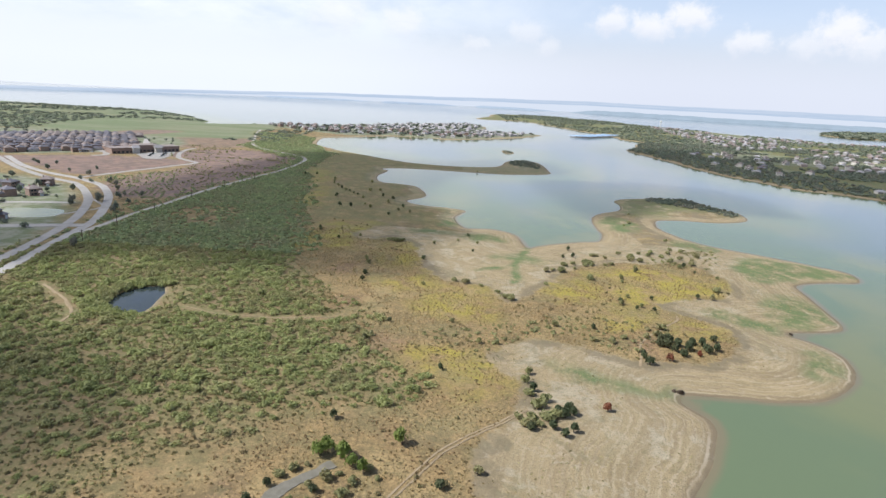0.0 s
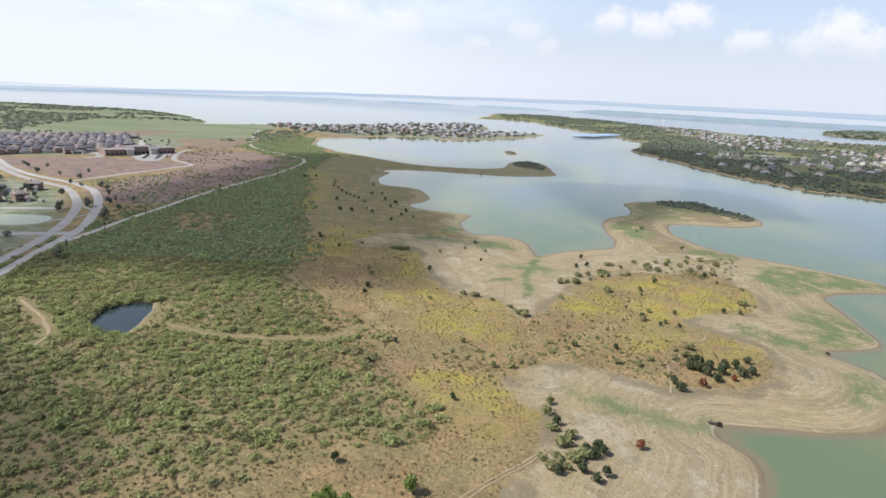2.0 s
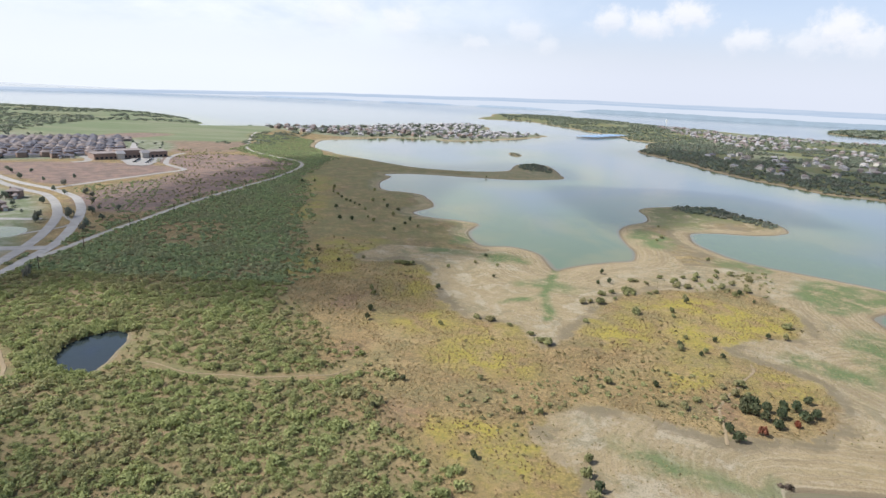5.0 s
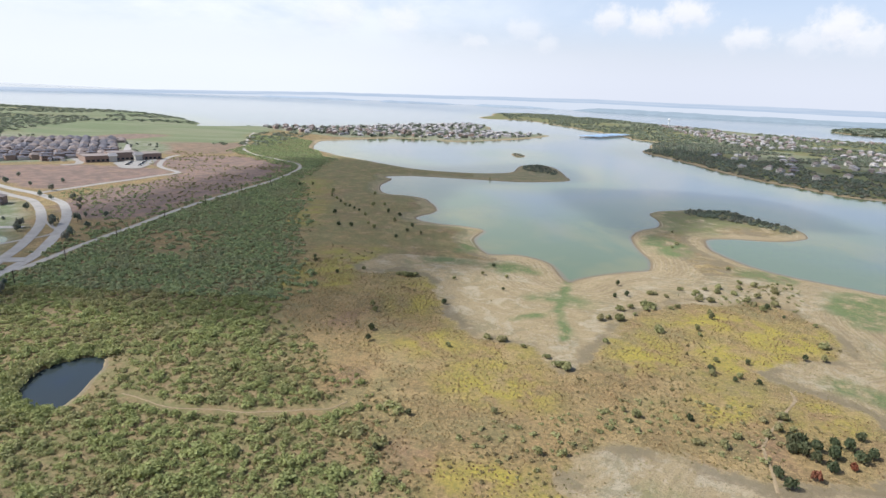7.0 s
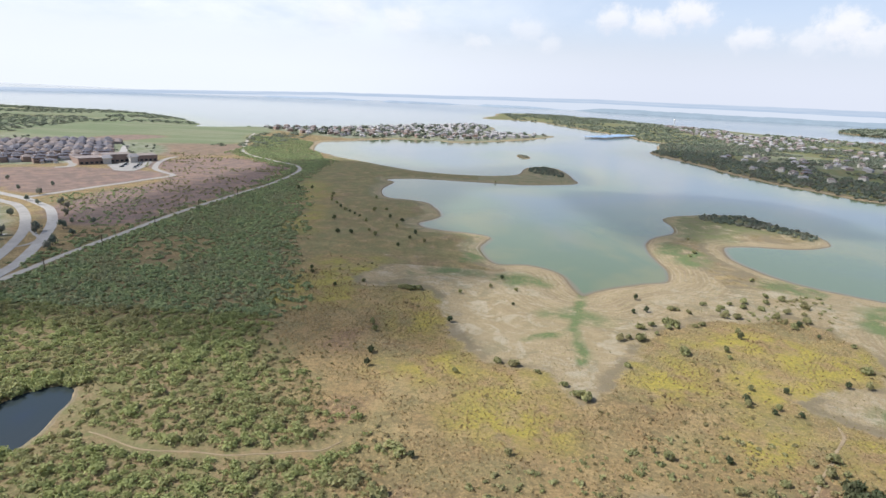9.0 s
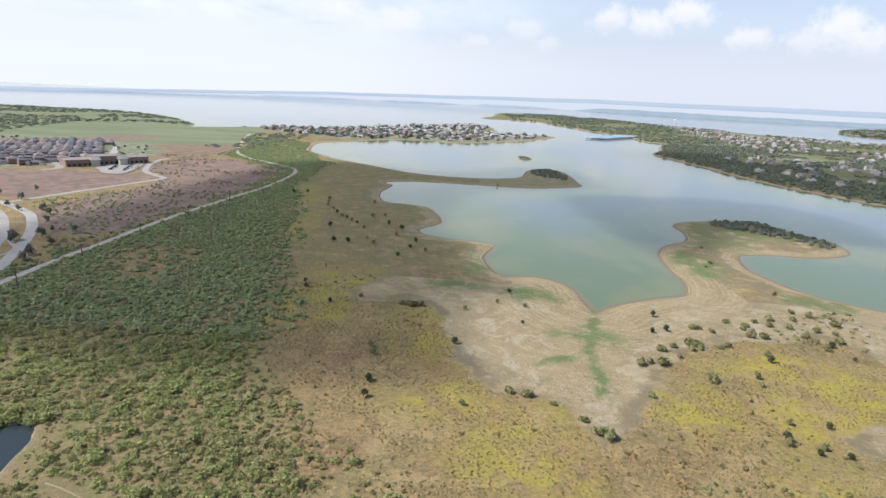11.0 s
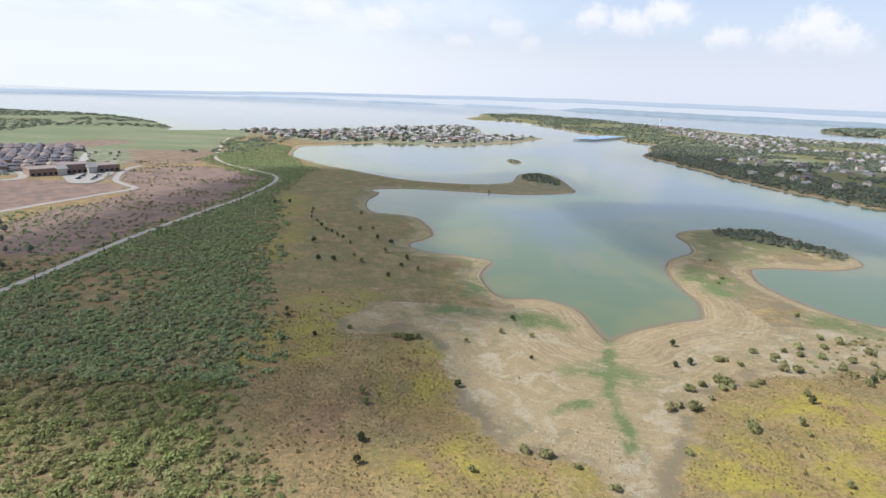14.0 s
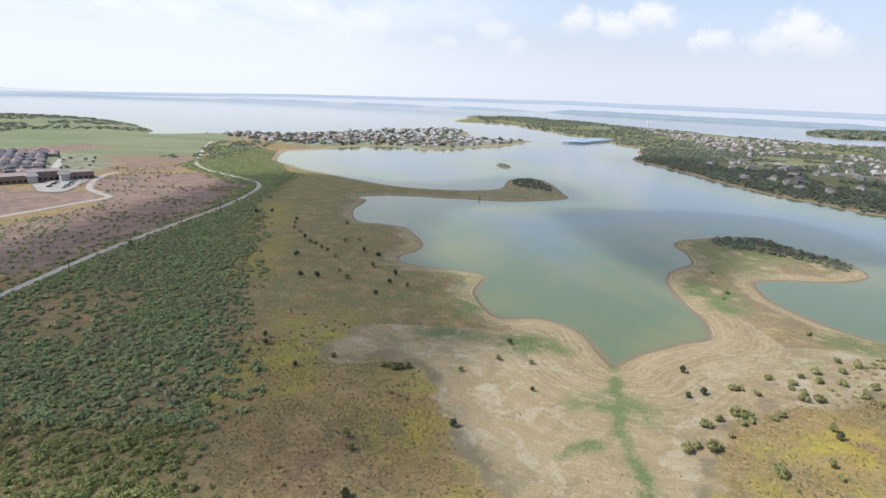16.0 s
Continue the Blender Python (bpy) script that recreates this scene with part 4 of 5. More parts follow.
thicket("brush", red_brush, rng.uniform(0.7, 1.9, len(red_brush)), FAR_SHAPES, OLIVE, "scattered brush on reddish cleared soil", "brush", 0.9)
# woods on the points and across the water
WOOD_SHAPES = [foliage(22, 0.5, 190 + k, 4, 0.8, 0.8) for k in range(6)]
TONGUE_WOOD = curve([(88, 862), (100, 915), (128, 915), (134, 870), (128, 830), (104, 836)])
POINT_WOOD = curve([(205, 592), (222, 622), (256, 616), (264, 590), (276, 562), (276, 538), (262, 534), (240, 556)])
isle = spread((90, 1030, 120, 1105), 5.0, lambda p: side(p, LANDS[3]) > 2)
thicket("shrubs", isle, rng.uniform(1.5, 2.8, len(isle)), FAR_SHAPES, HAZED_WOODS, "low shrubs on a tiny islet", "shrubs", 0.7)
wood = spread((70, 500, 300, 960), 4.6, lambda p: (np.maximum(side(p, TONGUE_WOOD), side(p, POINT_WOOD)) > 0) & (rng.uniform(0, 1, len(p)) < 0.35 + 0.9 * fbm(p, 22, 43, 3)))
thicket("woods", wood, rng.uniform(1.4, 3.3, len(wood)), FAR_SHAPES, HAZED_WOODS, "dense low wood on the lake points", "woods", 1.1)


ACROSS = spread((440, 760, 1150, 1900), 52, lambda p: (side(p, LANDS[1]) > 30) & (p[:, 0] > 420 + 0.12 * (p[:, 1] - 760)) & (p[:, 0] < 60 + 0.8 * p[:, 1]) & (fbm(p, 160, 31, 3) > 0.40) & (side(p, RIGHT_POND) < -15))[:56]


def apart(p, others, gap):
    ok = np.ones(len(p), bool)
    for o in others:
        ok &= ((p - o) ** 2).sum(1) > gap * gap
    return ok


def right_wood(p):
    d = side(p, LANDS[1])
    return (d > 6) & (fbm(p, 90, 53, 3) > 0.36 + 0.12 * np.clip((p[:, 0] - 560 - 0.2 * (p[:, 1] - 900)) / 160, 0, 1))


big = spread((370, 640, 1150, 1500), 9.4, lambda p: right_wood(p) & (p[:, 0] < 90 + 0.8 * p[:, 1]) & apart(p, ACROSS, 11))
thicket("woods", big, rng.uniform(2.6, 4.8, len(big)), WOOD_SHAPES, HAZED_WOODS, "dark woods along the far shore", "woods", 0.95)
big = spread((240, 1500, 1900, 3400), 20.0, lambda p: (side(p, LANDS[1]) > 8) & (p[:, 0] < 300 + 0.75 * p[:, 1]) & (fbm(p, 160, 57, 3) > 0.36 + 0.13 * np.clip((p[:, 0] - 620) / 300, 0, 1)))
thicket("woods", big, rng.uniform(5.0, 8.5, len(big)), [foliage(14, 0.6, 210 + k, 3, 0.6, 0.9) for k in range(5)], HAZED_FAR_WOODS, "woods on the far headland with haze put into the leaf colour", "woods", 0.6)
big = spread((1600, 2450, 2900, 3350), 40.0, lambda p: side(p, LANDS[2]) > 3)
thicket("woods", big, rng.uniform(18, 28, len(big)), [foliage(16, 0.7, 230 + k, 4, 0.5, 0.95) for k in range(5)], HAZED_FAR_WOODS, "low wooded island at the far end of the lake", "woods", 0.4)
big = spread((-1900, 1000, -300, 1800), 17.0, lambda p: (side(p, LANDS[0]) > 6) & (zone(p, MEADOWS, 10, 14) < 0.5) & (side(p, TOWN[2]) < 0) & (p[:, 0] > -200 - 0.9 * p[:, 1]) & (fbm(p, 150, 61, 3) > 0.37))
thicket("woods", big, rng.uniform(4, 8, len(big)), WOOD_SHAPES, HAZED_FAR_WOODS, "blue-green woods behind the meadows", "woods", 0.4)
VILLAGE = curve([(-470, 1440), (-240, 1240), (-130, 1310), (0, 1300), (100, 1390), (230, 1590), (100, 1610), (100, 1930), (0, 1930), (-180, 1690), (-300, 1500)])
big = spread((-480, 1230, 240, 1950), 17.0, lambda p: (side(p, VILLAGE) > 4) & (side(p, LANDS[0]) > 16) & (rng.uniform(0, 1, len(p)) < 0.5))
thicket("garden_trees", big, rng.uniform(3.5, 6.5, len(big)), WOOD_SHAPES, HAZED_WOODS, "garden trees between the lakeside houses", "trees", 1.2)
big = spread((-900, 300, -250, 990), 19.0, lambda p: (np.maximum(side(p, TOWN[0]), side(p, TOWN[1])) > 4) & (p[:, 0] > -320 - 0.85 * p[:, 1]) & off_road(p, 9) & (side(p, TOWN_POND) < -6) & (rng.uniform(0, 1, len(p)) < 0.55))
thicket("garden_trees", big, rng.uniform(2.0, 3.6, len(big)), FAR_SHAPES, HAZED_WOODS, "young street and garden trees of the suburb", "trees", 1.3)
reeds = np.array([(86, 188.5), (86.9, 189.3), (85.4, 189.6), (161, 251.5)])
thicket("dead_brush", reeds, np.full(len(reeds), 1.3), [foliage(40, 0.4, 250, 4, 0.9, 0.0)], BARK, "bare drowned brush at the water's edge", "brush", 1.0)


def part(name, verts, faces, mat, parent, label="", smooth=False, **attributes):
    ob = sheet(name, verts, faces, mat, smooth, **attributes)
    ob.parent = parent
    if label:
        ob["label"] = label
    return ob


def trunk_mesh(top, thick, limbs, seed):
    """A tapered trunk with limbs, as tubes of five sides."""
    r = np.random.default_rng(seed)
    vs, fs = [], []

    def tube(a, b, ra, rb):
        a, b = np.array(a, float), np.array(b, float)
        k = len(vs) * 1
        d = (b - a) / np.linalg.norm(b - a)
        s = np.cross(d, (0.3, 1, 0.2))
        s /= np.linalg.norm(s)
        t = np.cross(d, s)
        for c, rad in ((a, ra), (b, rb)):
            for i in range(5):
                w = 2 * math.pi * i / 5
                vs.append(c + (s * math.cos(w) + t * math.sin(w)) * rad)
        fs.extend((k + i, k + (i + 1) % 5, k + 5 + (i + 1) % 5, k + 5 + i) for i in range(5))

    tube((0, 0, -0.2), (0.03, 0.02, top), thick, thick * 0.5)
    for i in range(limbs):
        w = 2 * math.pi * (i + r.uniform(0, 0.6)) / limbs
        z = top * r.uniform(0.35, 0.85)
        tube((0.02, 0.01, z), (math.cos(w) * top * 0.55, math.sin(w) * top * 0.55, z + top * 0.55), thick * 0.5, thick * 0.18)
    return np.array(vs), np.array(fs)


def tree(name, label, category, group, mat, radius, tall, seed, leaf=0.22, count=190, cone=0.0, stem=0.3):
    """One tree or bush at the origin: trunk with limbs, and a crown of leaf sprays."""
    ob = tagged(new(name), label, category, group)
    v, f = foliage(count, leaf, seed, 6, 1.0, 0.62, cone)
    v = v * [radius, radius, tall * 0.82] + [0, 0, tall * stem * 0.55]
    part("crown", v, f, mat, ob, tint=np.full(len(v), 0.3))
    tv, tf = trunk_mesh(tall * 0.5, 0.07 * radius + 0.05, 4, seed)
    part("trunk", tv, tf, BARK, ob, "grey-brown trunk")
    return ob


def plant(kinds, spots, low, high):
    """Set copies of the kinds on the ground at the spots; the first stands stay as made."""
    z = height(spots)
    for i, ((x, y), zz) in enumerate(zip(spots, z)):
        s = rng.uniform(low, high)
        ob = copy_thing(kinds[i % len(kinds)], pose(x, y, zz, 0, 0, rng.uniform(0, 360)) @ Matrix.Diagonal((s, s, s * rng.uniform(0.9, 1.12), 1)))
        used.append(ob)


used, spare = [], []
junipers = [tree("juniper", "dark green juniper bush on bare ground", "juniper", "junipers on the point", JUNIPER, 1.9, 3.5, 300 + k, 0.22, 240, 0.22, 0.08) for k in range(3)]
bushes = [tree("bush", "dark olive bush standing alone in dry grass", "bush", "bushes in the grass", JUNIPER if k < 2 else OLIVE, 1.6, 2.9, 320 + k, 0.26, 190, 0.25, 0.15) for k in range(4)]
greens = [tree("mesquite_tree", "bright green mesquite tree beside the dry wash", "tree", "trees by the wash", FRESH, 2.6, 4.6, 340 + k, 0.2, 300, 0.1, 0.25) for k in range(3)]
olives = [tree("willow_bush", "grey-olive spreading bush at the old shoreline", "bush", "bushes along the old shoreline", OLIVE, 2.3, 2.8, 360 + k, 0.25, 220, 0.1, 0.1) for k in range(3)]
rusts = [tree("dead_juniper", "rust-red dead juniper on bare lake bed", "juniper", "dead junipers", RUST, 1.7, 3.4, 380 + k, 0.24, 200, 0.3, 0.08) for k in range(2)]
streets = [tree("street_tree", "dark round oak beside the arterial road", "tree", "roadside trees", HAZED_WOODS, 3.4, 6.5, 400 + k, 0.24, 180, 0.1, 0.3) for k in range(3)]
spare += junipers + bushes + greens + olives + rusts + streets
plant(junipers, [(81, 213), (82, 208), (91, 224), (94, 223), (96, 220), (98, 216), (106, 228), (110, 227), (110, 221), (117, 232), (114, 223), (97, 229), (99, 225), (102, 222), (93, 227)], 0.95, 1.35)
plant(rusts, [(91, 212), (105, 217), (56, 171)], 0.8, 1.05)
plant(olives, [(28, 159), (30, 161), (32, 159), (35, 163), (30, 164), (26, 162), (38, 165), (33, 170), (36, 174), (31, 178), (88, 232), (72, 225), (78, 230), (64, 226), (98, 242)], 0.7, 1.25)
plant(junipers, [(39, 167), (43, 169), (41, 165), (36, 158), (44, 167), (29, 157)], 0.8, 1.1)
plant(bushes, [(39, 154), (42, 157), (33, 193), (31, 187), (33, 181), (1, 192), (23, 217), (12, 134), (2, 127), (-31, 156), (16, 217), (-10, 285), (-42, 298), (-42, 287), (-45, 325), (5, 238),
               (-22, 234), (-30, 215), (-28, 219), (-43, 319), (-88, 398), (-86, 390), (-82, 366), (-92, 341), (-70, 371)], 0.7, 1.15)
plant(greens, [(-9, 145), (-31, 138), (-29, 140), (-25, 137), (-22, 134), (-24, 139), (-18, 131)], 0.7, 1.1)
plant(junipers, [(-41, 124), (-44, 118), (-29, 123)], 0.7, 0.9)
plant(olives, [(-36, 131), (-33, 133), (-31, 125), (-27, 128), (-24, 130), (-20, 127), (-17, 133), (-14, 129), (-38, 116), (-34, 119), (-22, 122), (-30, 119), (-39, 128)], 0.45, 0.9)
plant(bushes, [(75, 355), (82, 357), (144, 350), (144, 343), (148, 346), (113, 328), (82, 312), (100, 314), (150, 334), (133, 289), (141, 289), (95, 283), (107, 282), (89, 274), (88, 271),
               (98, 270), (95, 267), (103, 266), (47, 242), (50, 239), (67, 239), (82, 376), (114, 333), (22, 380), (18, 357), (16, 399), (9, 382), (-7, 371), (-12, 332)], 0.6, 1.1)
plant(olives, [(98, 340), (102, 342), (117, 353), (123, 353), (89, 338), (77, 329), (68, 322), (55, 296), (160, 326), (149, 302), (91, 240), (93, 235), (33, 273), (34, 270), (31, 272), (86, 343), (85, 337),
               (78, 339), (72, 335), (59, 321), (63, 323), (82, 310), (99, 308), (114, 370), (118, 362), (120, 358), (102, 357), (89, 341), (137, 376), (154, 387), (149, 377), (160, 383), (152, 363)], 0.6, 1.2)
plant(olives, [(121, 366), (123, 354), (164, 517), (153, 478), (146, 468), (162, 418), (95, 361), (98, 361), (128, 372), (133, 368), (141, 366), (146, 360), (143, 356), (155, 352), (159, 361), (166, 372), (170, 383),
               (-34, 372), (-32, 371), (-30, 372), (-28, 372), (-37, 373), (-57, 380), (20, 288), (12, 293), (6, 295), (28, 279)], 0.6, 1.1)
plant(bushes, [(-160, 649), (-148, 652), (-117, 594), (-98, 554), (-88, 541), (-83, 534), (-81, 619), (-66, 566), (-40, 475), (-37, 491), (-52, 506), (-70, 493), (-81, 481), (-90, 480), (-118, 477), (-113, 441),
               (-102, 942), (-86, 892), (38, 762), (-110, 580), (-104, 566), (-93, 549), (-120, 610), (-122, 625), (-60, 540), (-50, 530), (-76, 520), (-64, 480), (-46, 455), (-100, 520), (-30, 470), (-75, 560)], 0.7, 1.3)
plant(streets, [(-317, 483), (-270, 440), (-325, 522), (-343, 535), (-285, 433), (-240, 408), (-244, 418), (-262, 455), (-252, 471), (-298, 515), (-310, 526), (-452, 629), (-405, 582), (-420, 618), (-403, 530),
                (-281, 424), (-212, 318), (-219, 330), (-266, 470), (-284, 492), (-350, 560), (-380, 577), (-436, 612), (-330, 470), (-345, 460), (-350, 490), (-272, 445), (-366, 600), (-246, 440)], 0.5, 1.0)


# ---- houses ----
def box_mesh(x0, y0, z0, x1, y1, z1):
    v = [(x, y, z) for z in (z0, z1) for x, y in ((x0, y0), (x1, y0), (x1, y1), (x0, y1))]
    f = [(3, 2, 1, 0), (4, 5, 6, 7), (0, 1, 5, 4), (1, 2, 6, 5), (2, 3, 7, 6), (3, 0, 4, 7)]
    return np.array(v, float), np.array(f)


def roof_mesh(w, d, z, rise, eave, hip):
    x, y = w / 2 + eave, d / 2 + eave
    r = x - hip
    v = [(-x, -y, z), (x, -y, z), (x, y, z), (-x, y, z), (-r, 0, z + rise), (r, 0, z + rise), (-x, -y, z - 0.2), (x, -y, z - 0.2), (x, y, z - 0.2), (-x, y, z - 0.2)]
    f = [(0, 1, 5, 4), (2, 3, 4, 5), (1, 2, 5, 5), (3, 0, 4, 4), (9, 8, 7, 6), (6, 7, 1, 0), (7, 8, 2, 1), (8, 9, 3, 2), (9, 6, 0, 3)]
    t = [(a, b, c) for a, b, c, e in f] + [(a, c, e) for a, b, c, e in f if e != c]
    return np.array(v, float), np.array(t)


def house(label, group, w, d, storeys, wall, roof, hip):
    """A detached house: walls, roof, wing, windows, door, garage door and chimney."""
    ob = tagged(new("house"), label, "house", group)
    h = 2.9 * storeys
    part("wall", *box_mesh(-w / 2, -d / 2, -0.6, w / 2, d / 2, h), wall, ob)
    part("wing", *box_mesh(w * 0.1, -d / 2 - 3.5, -0.6, w / 2 - 0.4, -d / 2, 2.9), wall, ob)
    part("roof", *roof_mesh(w, d, h, 0.30 * d, 0.5, hip), roof, ob)
    v, f = roof_mesh(w * 0.4 - 0.4, 5.0, 2.9, 1.7, 0.4, 1.6)
    part("wing_roof", v + [w * 0.3 - 0.2, -d / 2 - 1.6, 0.02], f, roof, ob)
    for k in range(2):
        x = -w * 0.36 + k * w * 0.22
        for s in range(storeys):
            part("window", *box_mesh(x, -d / 2 - 0.06, 0.9 + 2.9 * s, x + 1.5, -d / 2 + 0.05, 2.2 + 2.9 * s), GLASS, ob)
    part("door", *box_mesh(-0.1, -d / 2 - 0.06, 0, 0.9, -d / 2 + 0.05, 2.05), BRICK, ob)
    part("garage_door", *box_mesh(w * 0.15, -d / 2 - 3.56, 0, w / 2 - 0.9, -d / 2 - 3.45, 2.2), WHITE, ob, "white garage door")
    part("chimney", *box_mesh(-w * 0.3, 0.2, h, -w * 0.3 + 0.8, 1.1, h + 0.34 * d), BRICK, ob)
    return ob


def settle(kinds, spots, turns):
    z = height(spots)
    for i, ((x, y), zz, a) in enumerate(zip(spots, z, turns)):
        copy_thing(kinds[(i * 7 + i // 5) % len(kinds)], pose(x, y, zz, 0, 0, a))


suburb = [house("brick suburban house with a dark grey shingle roof", "houses of the suburb", 9.6, 8, 2, BRICK, SHINGLE, 6), house("pale suburban house with a grey shingle roof", "houses of the suburb", 11, 8, 1, SIDING, SHINGLE, 6),
          house("brick suburban house with a tan shingle roof", "houses of the suburb", 9.4, 8.6, 2, BRICK, SHINGLE_TAN, 5)]
village = [house("pale lakeside house with a light shingle roof", "houses on the lake point", 11, 8.5, 1, SIDING, SHINGLE_PALE, 4), house("brick lakeside house with a tan roof", "houses on the lake point", 10, 8.5, 2, BRICK, SHINGLE_TAN, 5),
           house("lakeside house with a grey roof among trees", "houses on the lake point", 11, 8.5, 1, SIDING, SHINGLE, 5)]
across = [house("white house with a pale roof in the woods", "houses across the lake", 11, 8, 1, SIDING, SHINGLE_PALE, 3), house("tan house with a shingle roof in the woods", "houses across the lake", 10, 8, 2, SIDING, SHINGLE_TAN, 5),
          house("house with a grey roof among trees", "houses across the lake", 11, 8, 1, BRICK, SHINGLE, 5)]
spare += suburb + village + across
# the suburb: rows along two slightly fanned streets
rows = []
for k in range(19):
    for j in range(34):
        p = np.array((-452.0, 858.0)) + np.array((-0.72, -0.69)) * (j * 11.6) + np.array((-0.50, 0.87)) * ((k - 6) * 14.5 + (3.5 if k % 2 else 0))
        rows.append((*(p + rng.uniform(-1.2, 1.2, 2)), 47 + (180 if k % 2 else 0) + rng.uniform(-7, 7)))
rows = np.array(rows)
ok = (side(rows[:, :2], TOWN[0]) > 8) & (rows[:, 0] > -280 - 0.83 * rows[:, 1]) & off_road(rows[:, :2], 12)
ok &= np.all([((rows[:, :2] - c) ** 2).sum(1) > 15 ** 2 for c in curve([(-422, 812), (-455, 875), (-484, 935)], False, 6)], 0)
rows = rows[ok]
rows = rows[np.argsort(np.hypot(rows[:, 0], rows[:, 1]))]
settle(suburb, rows[:130, :2], rows[:130, 2])
beyond = rows[130:, :2]
p = np.array([(-365, 478), (-385, 490), (-350, 500), (-345, 448), (-365, 452), (-390, 462), (-405, 500), (-330, 455), (-322, 372), (-345, 362), (-310, 350), (-410, 440), (-425, 480), (-300, 372)])
settle(suburb, p, rng.uniform(0, 360, len(p)))
p = spread((-470, 1230, 240, 1950), 27, lambda p: (side(p, VILLAGE) > 10) & (side(p, LANDS[0]) > 24))
settle(village, p[:95], rng.uniform(0, 360, 95))
lakeside = p[95:]
settle(across, ACROSS, rng.uniform(0, 360, len(ACROSS)))

# houses too far off to tell apart
p = spread((620, 1000, 1900, 2500), 34, lambda p: (side(p, LANDS[1]) > 40) & (p[:, 0] < 120 + 0.8 * p[:, 1]) & (p[:, 0] > 500 + 0.12 * p[:, 1]) & (fbm(p, 170, 91, 3) > 0.51))
for q, mat, word, town_name in ((p[0::2], SHINGLE_PALE, "pale", "far"), (p[1::2], SHINGLE_TAN, "tan", "far"), (lakeside, SHINGLE_PALE, "pale", "lakeside"), (beyond[0::2], SHINGLE, "grey-roofed", "nearer"), (beyond[1::2], SHINGLE_TAN, "tan-roofed", "nearer")):
    bv, bf = box_mesh(-5, -4, -1, 5, 4, 4.4)
    rv, rf = roof_mesh(10, 8, 4.4, 2.4, 0.5, 4)
    bt = np.concatenate([bf[:, [0, 1, 2]], bf[:, [0, 2, 3]]])
    sv, sf = np.concatenate([bv, rv]), np.concatenate([bt, rf + len(bv)])
    thicket("far_houses", q, np.ones(len(q)), [(sv, sf)], mat, f"countless {word} houses of the {town_name} suburb", "houses", 1.0)

# school with flat roofs, entrance gables and a car park
school = tagged(new("school"), "long brick school with flat tan roofs and entrance gables", "school")
sx, sy = -405.0, 765.0
school.matrix_world = pose(sx, sy, float(height([(sx, sy)])[0]), 0, 0, 47)
for x0, y0, x1, y1, h in ((-40, -14, -12, 10, 7), (-12, -8, 18, 12, 9), (18, -12, 44, 10, 7)):
    part("wall", *box_mesh(x0, y0, -0.8, x1, y1, h), BRICK, school)
    part("roof", *box_mesh(x0 - 0.4, y0 - 0.4, h, x1 + 0.4, y1 + 0.4, h + 0.7), SHINGLE_TAN, school, "flat tan roof")
    for k in range(int((x1 - x0) / 5)):
        part("window", *box_mesh(x0 + 1.5 + k * 5, y0 - 0.1, 1.2, x0 + 4.5 + k * 5, y0 + 0.1, 3.4), GLASS, school)
for x in (-12, 16):
    part("gable", *box_mesh(x - 4, -17, -0.5, x + 4, -11, 7), SIDING, school, "pale stone entrance gable")
    v, f = roof_mesh(9, 8, 7, 3.2, 0.6, 0.8)
    part("gable_roof", v + [x, -14, 0.02], f, SHINGLE_PALE, school)
PARK = curve([(-398, 742), (-385, 722), (-368, 702), (-350, 706), (-356, 745), (-366, 776), (-380, 790)])
c = PARK.mean(0)
pz = height(PARK).max() + 0.15
ring = np.concatenate([[c], PARK])
tagged(sheet("pavement", np.column_stack([ring, np.full(len(ring), pz)]), [(0, 1 + i, 1 + (i + 1) % len(PARK)) for i in range(len(PARK))], CONCRETE, False), "pale concrete car park in front of the school", "car park", kind="structure")


def car(label, mat):
    """A parked car: body, cabin, glass band and four wheels."""
    ob = tagged(new("car"), label, "car", "cars at the school")
    v, f = box_mesh(-2.2, -0.9, 0.3, 2.2, 0.9, 0.95)
    part("body", v, f, mat, ob)
    v, f = box_mesh(-1.2, -0.8, 0.95, 1.3, 0.8, 1.5)
    v[4:, 0] *= 0.72
    part("cabin", v, f, GLASS, ob)
    for x in (-1.4, 1.4):
        for y in (-0.85, 0.85):
            part("wheel", *box_mesh(x - 0.32, y - 0.1, 0, x + 0.32, y + 0.1, 0.64), BARK, ob)
    return ob


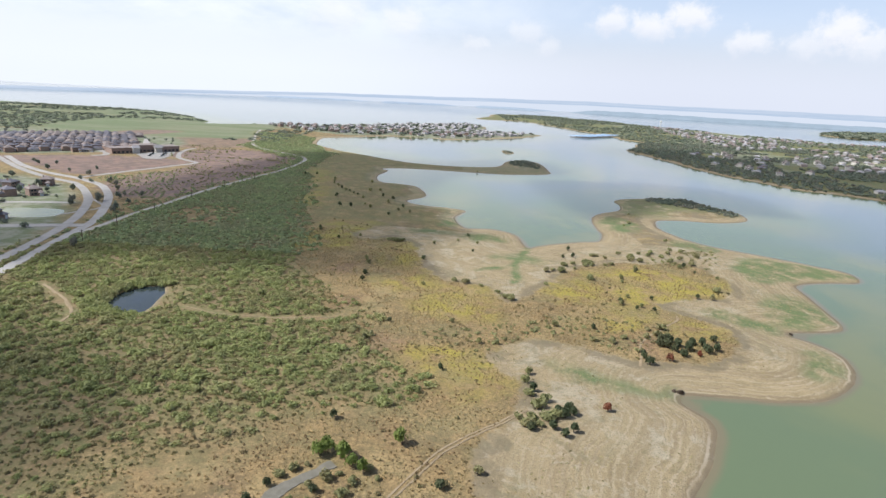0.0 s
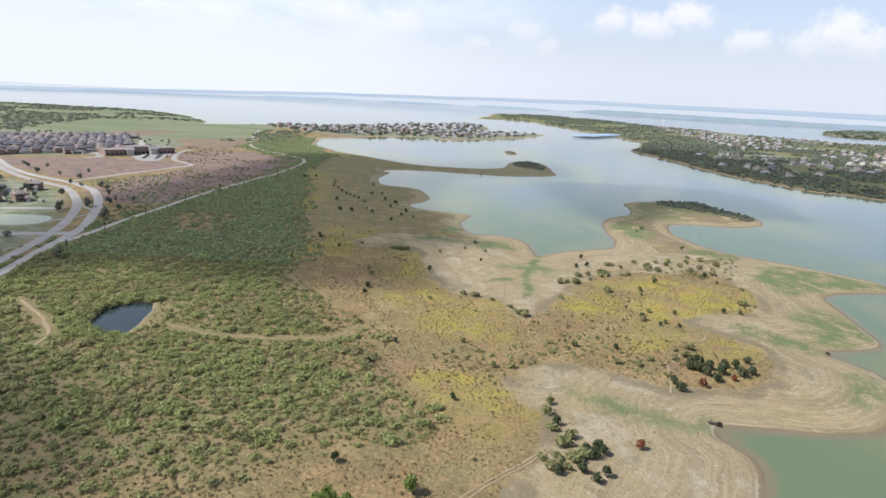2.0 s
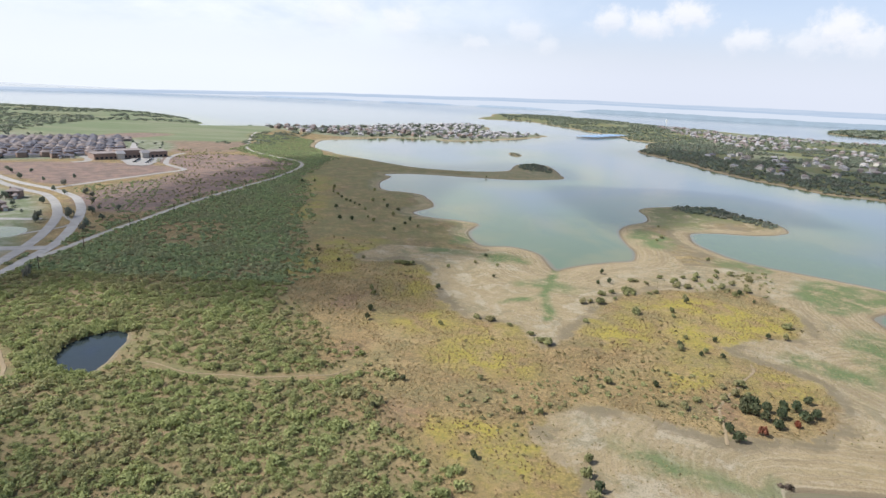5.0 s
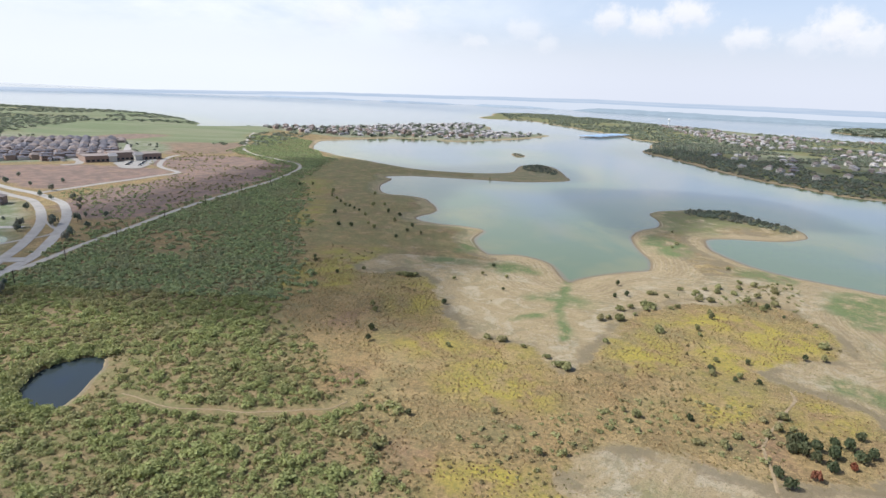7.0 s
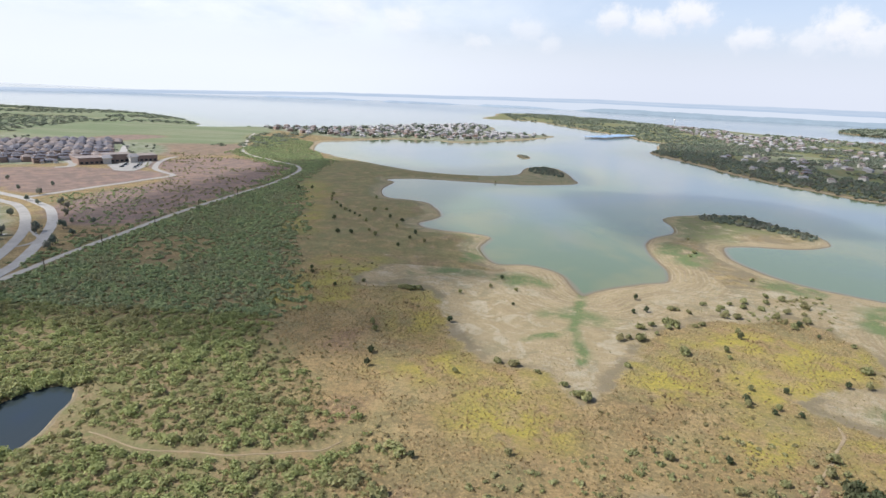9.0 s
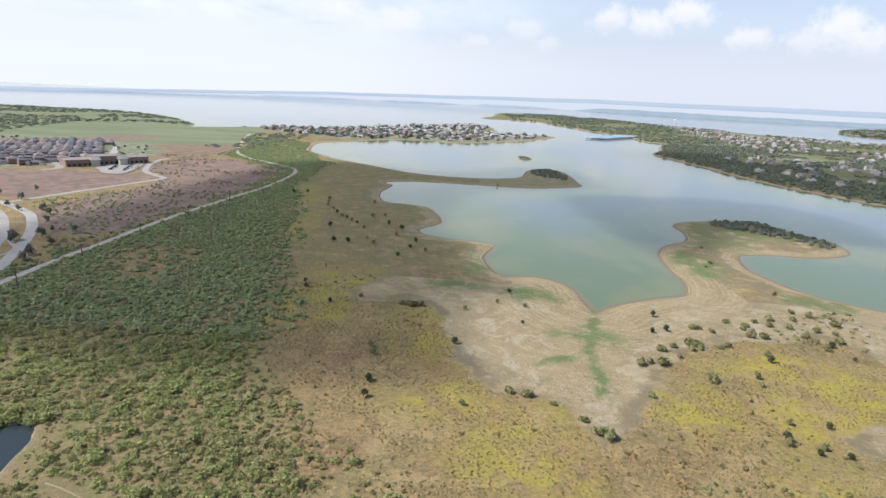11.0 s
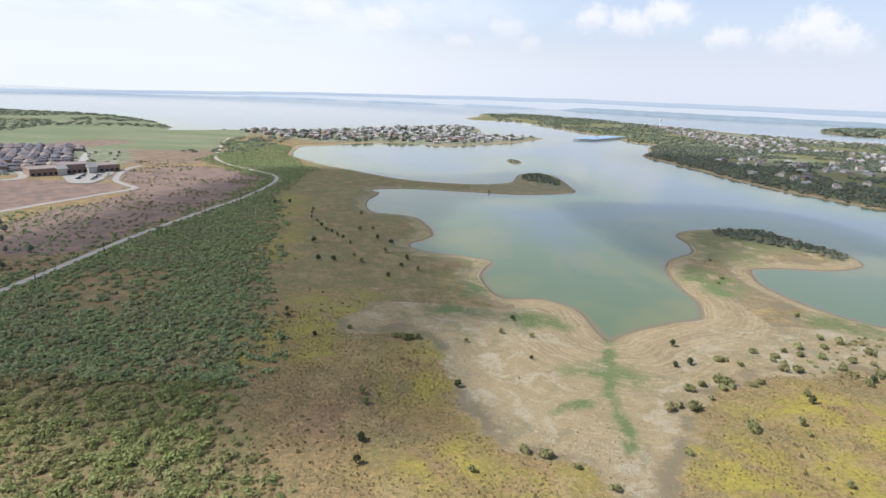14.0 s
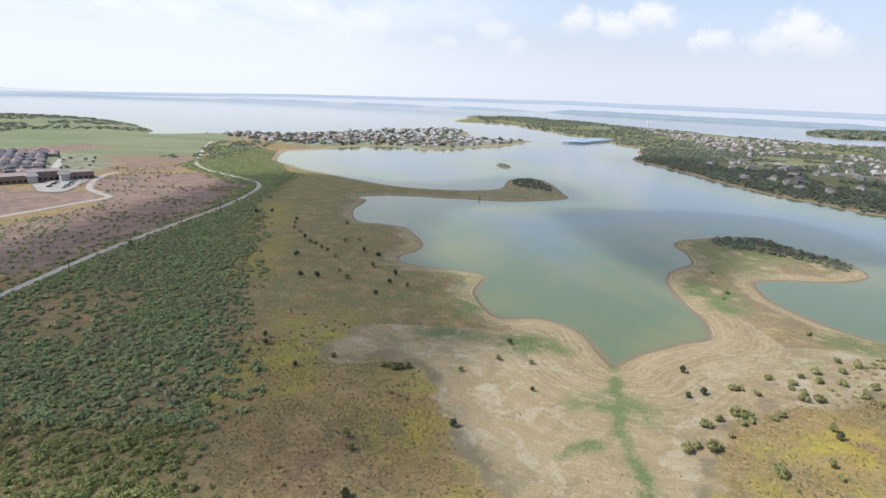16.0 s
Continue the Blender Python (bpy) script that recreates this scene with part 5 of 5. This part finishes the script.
cars = [car("white car parked at the school", WHITE), car("dark car parked at the school", GLASS), car("grey car parked at the school", STEEL)]
spare += cars
for i in range(16):
    x, y = c + np.array((-0.3, 0.95)) * (i % 8 - 3.5) * 5.5 + np.array((0.95, 0.3)) * (i // 8 - 0.5) * 14
    if (i * 5) % 7:
        copy_thing(cars[i % 3], pose(x, y, pz, 0, 0, 15))

# ---- marina, water tower, poles ----
for i in range(7):
    dock = tagged(new("boat_dock"), "long covered boat dock with a blue metal roof", "dock", "docks of the marina")
    dock.matrix_world = pose(352 + i * 20, 1600 + i * 24, 0, 0, 0, -8)
    v, f = roof_mesh(58, 15, 4.2, 1.0, 0.3, 2.0)
    part("roof", v, f, BLUE_METAL, dock, "blue ribbed metal roof")
    part("deck", *box_mesh(-28, -7, 0.1, 28, 7, 0.6), CONCRETE, dock)
    for x in (-26, 0, 26):
        for y in (-6.5, 6.5):
            part("post", *box_mesh(x - 0.2, y - 0.2, -1, x + 0.2, y + 0.2, 4.1), STEEL, dock)
tower = tagged(new("water_tower"), "tall white water tower above the woods", "water tower")
tower.matrix_world = pose(872, 2481, float(height([(872, 2481)])[0]))
a = np.linspace(0, 2 * math.pi, 16, endpoint=False)
prof = [(1.3, 0), (1.3, 22), (3.8, 24), (4.2, 27), (3.3, 29.5), (0.1, 30)]
v = np.array([(r * math.cos(w), r * math.sin(w), z) for r, z in prof for w in a])
f = np.array([(k * 16 + i, k * 16 + (i + 1) % 16, (k + 1) * 16 + (i + 1) % 16, (k + 1) * 16 + i) for k in range(5) for i in range(16)])
part("stem", v[:48], f[:32], WHITE, tower)
part("tank", v[32:], f[:48], WHITE, tower, smooth=True)


def pole():
    ob = tagged(new("utility_pole"), "slim wooden utility pole along the gravel road", "utility pole", "poles along the road")
    part("post", *box_mesh(-0.16, -0.16, -0.5, 0.16, 0.16, 7.5), BARK, ob)
    part("crossarm", *box_mesh(-0.9, -0.08, 6.8, 0.9, 0.08, 7.0), BARK, ob)
    return ob


poles = [pole()]
spare += poles
for x, y in ((-214, 330), (-217, 372), (-216, 420), (-212, 474), (-206, 530), (-198, 590), (-190, 650)):
    copy_thing(poles[0], pose(x, y, float(height([(x, y)])[0]), 0, 0, 12))

# the patterns from which copies were taken are not part of the place
for ob in spare:
    for k in (*ob.children_recursive, ob):
        bpy.data.objects.remove(k, do_unlink=True)
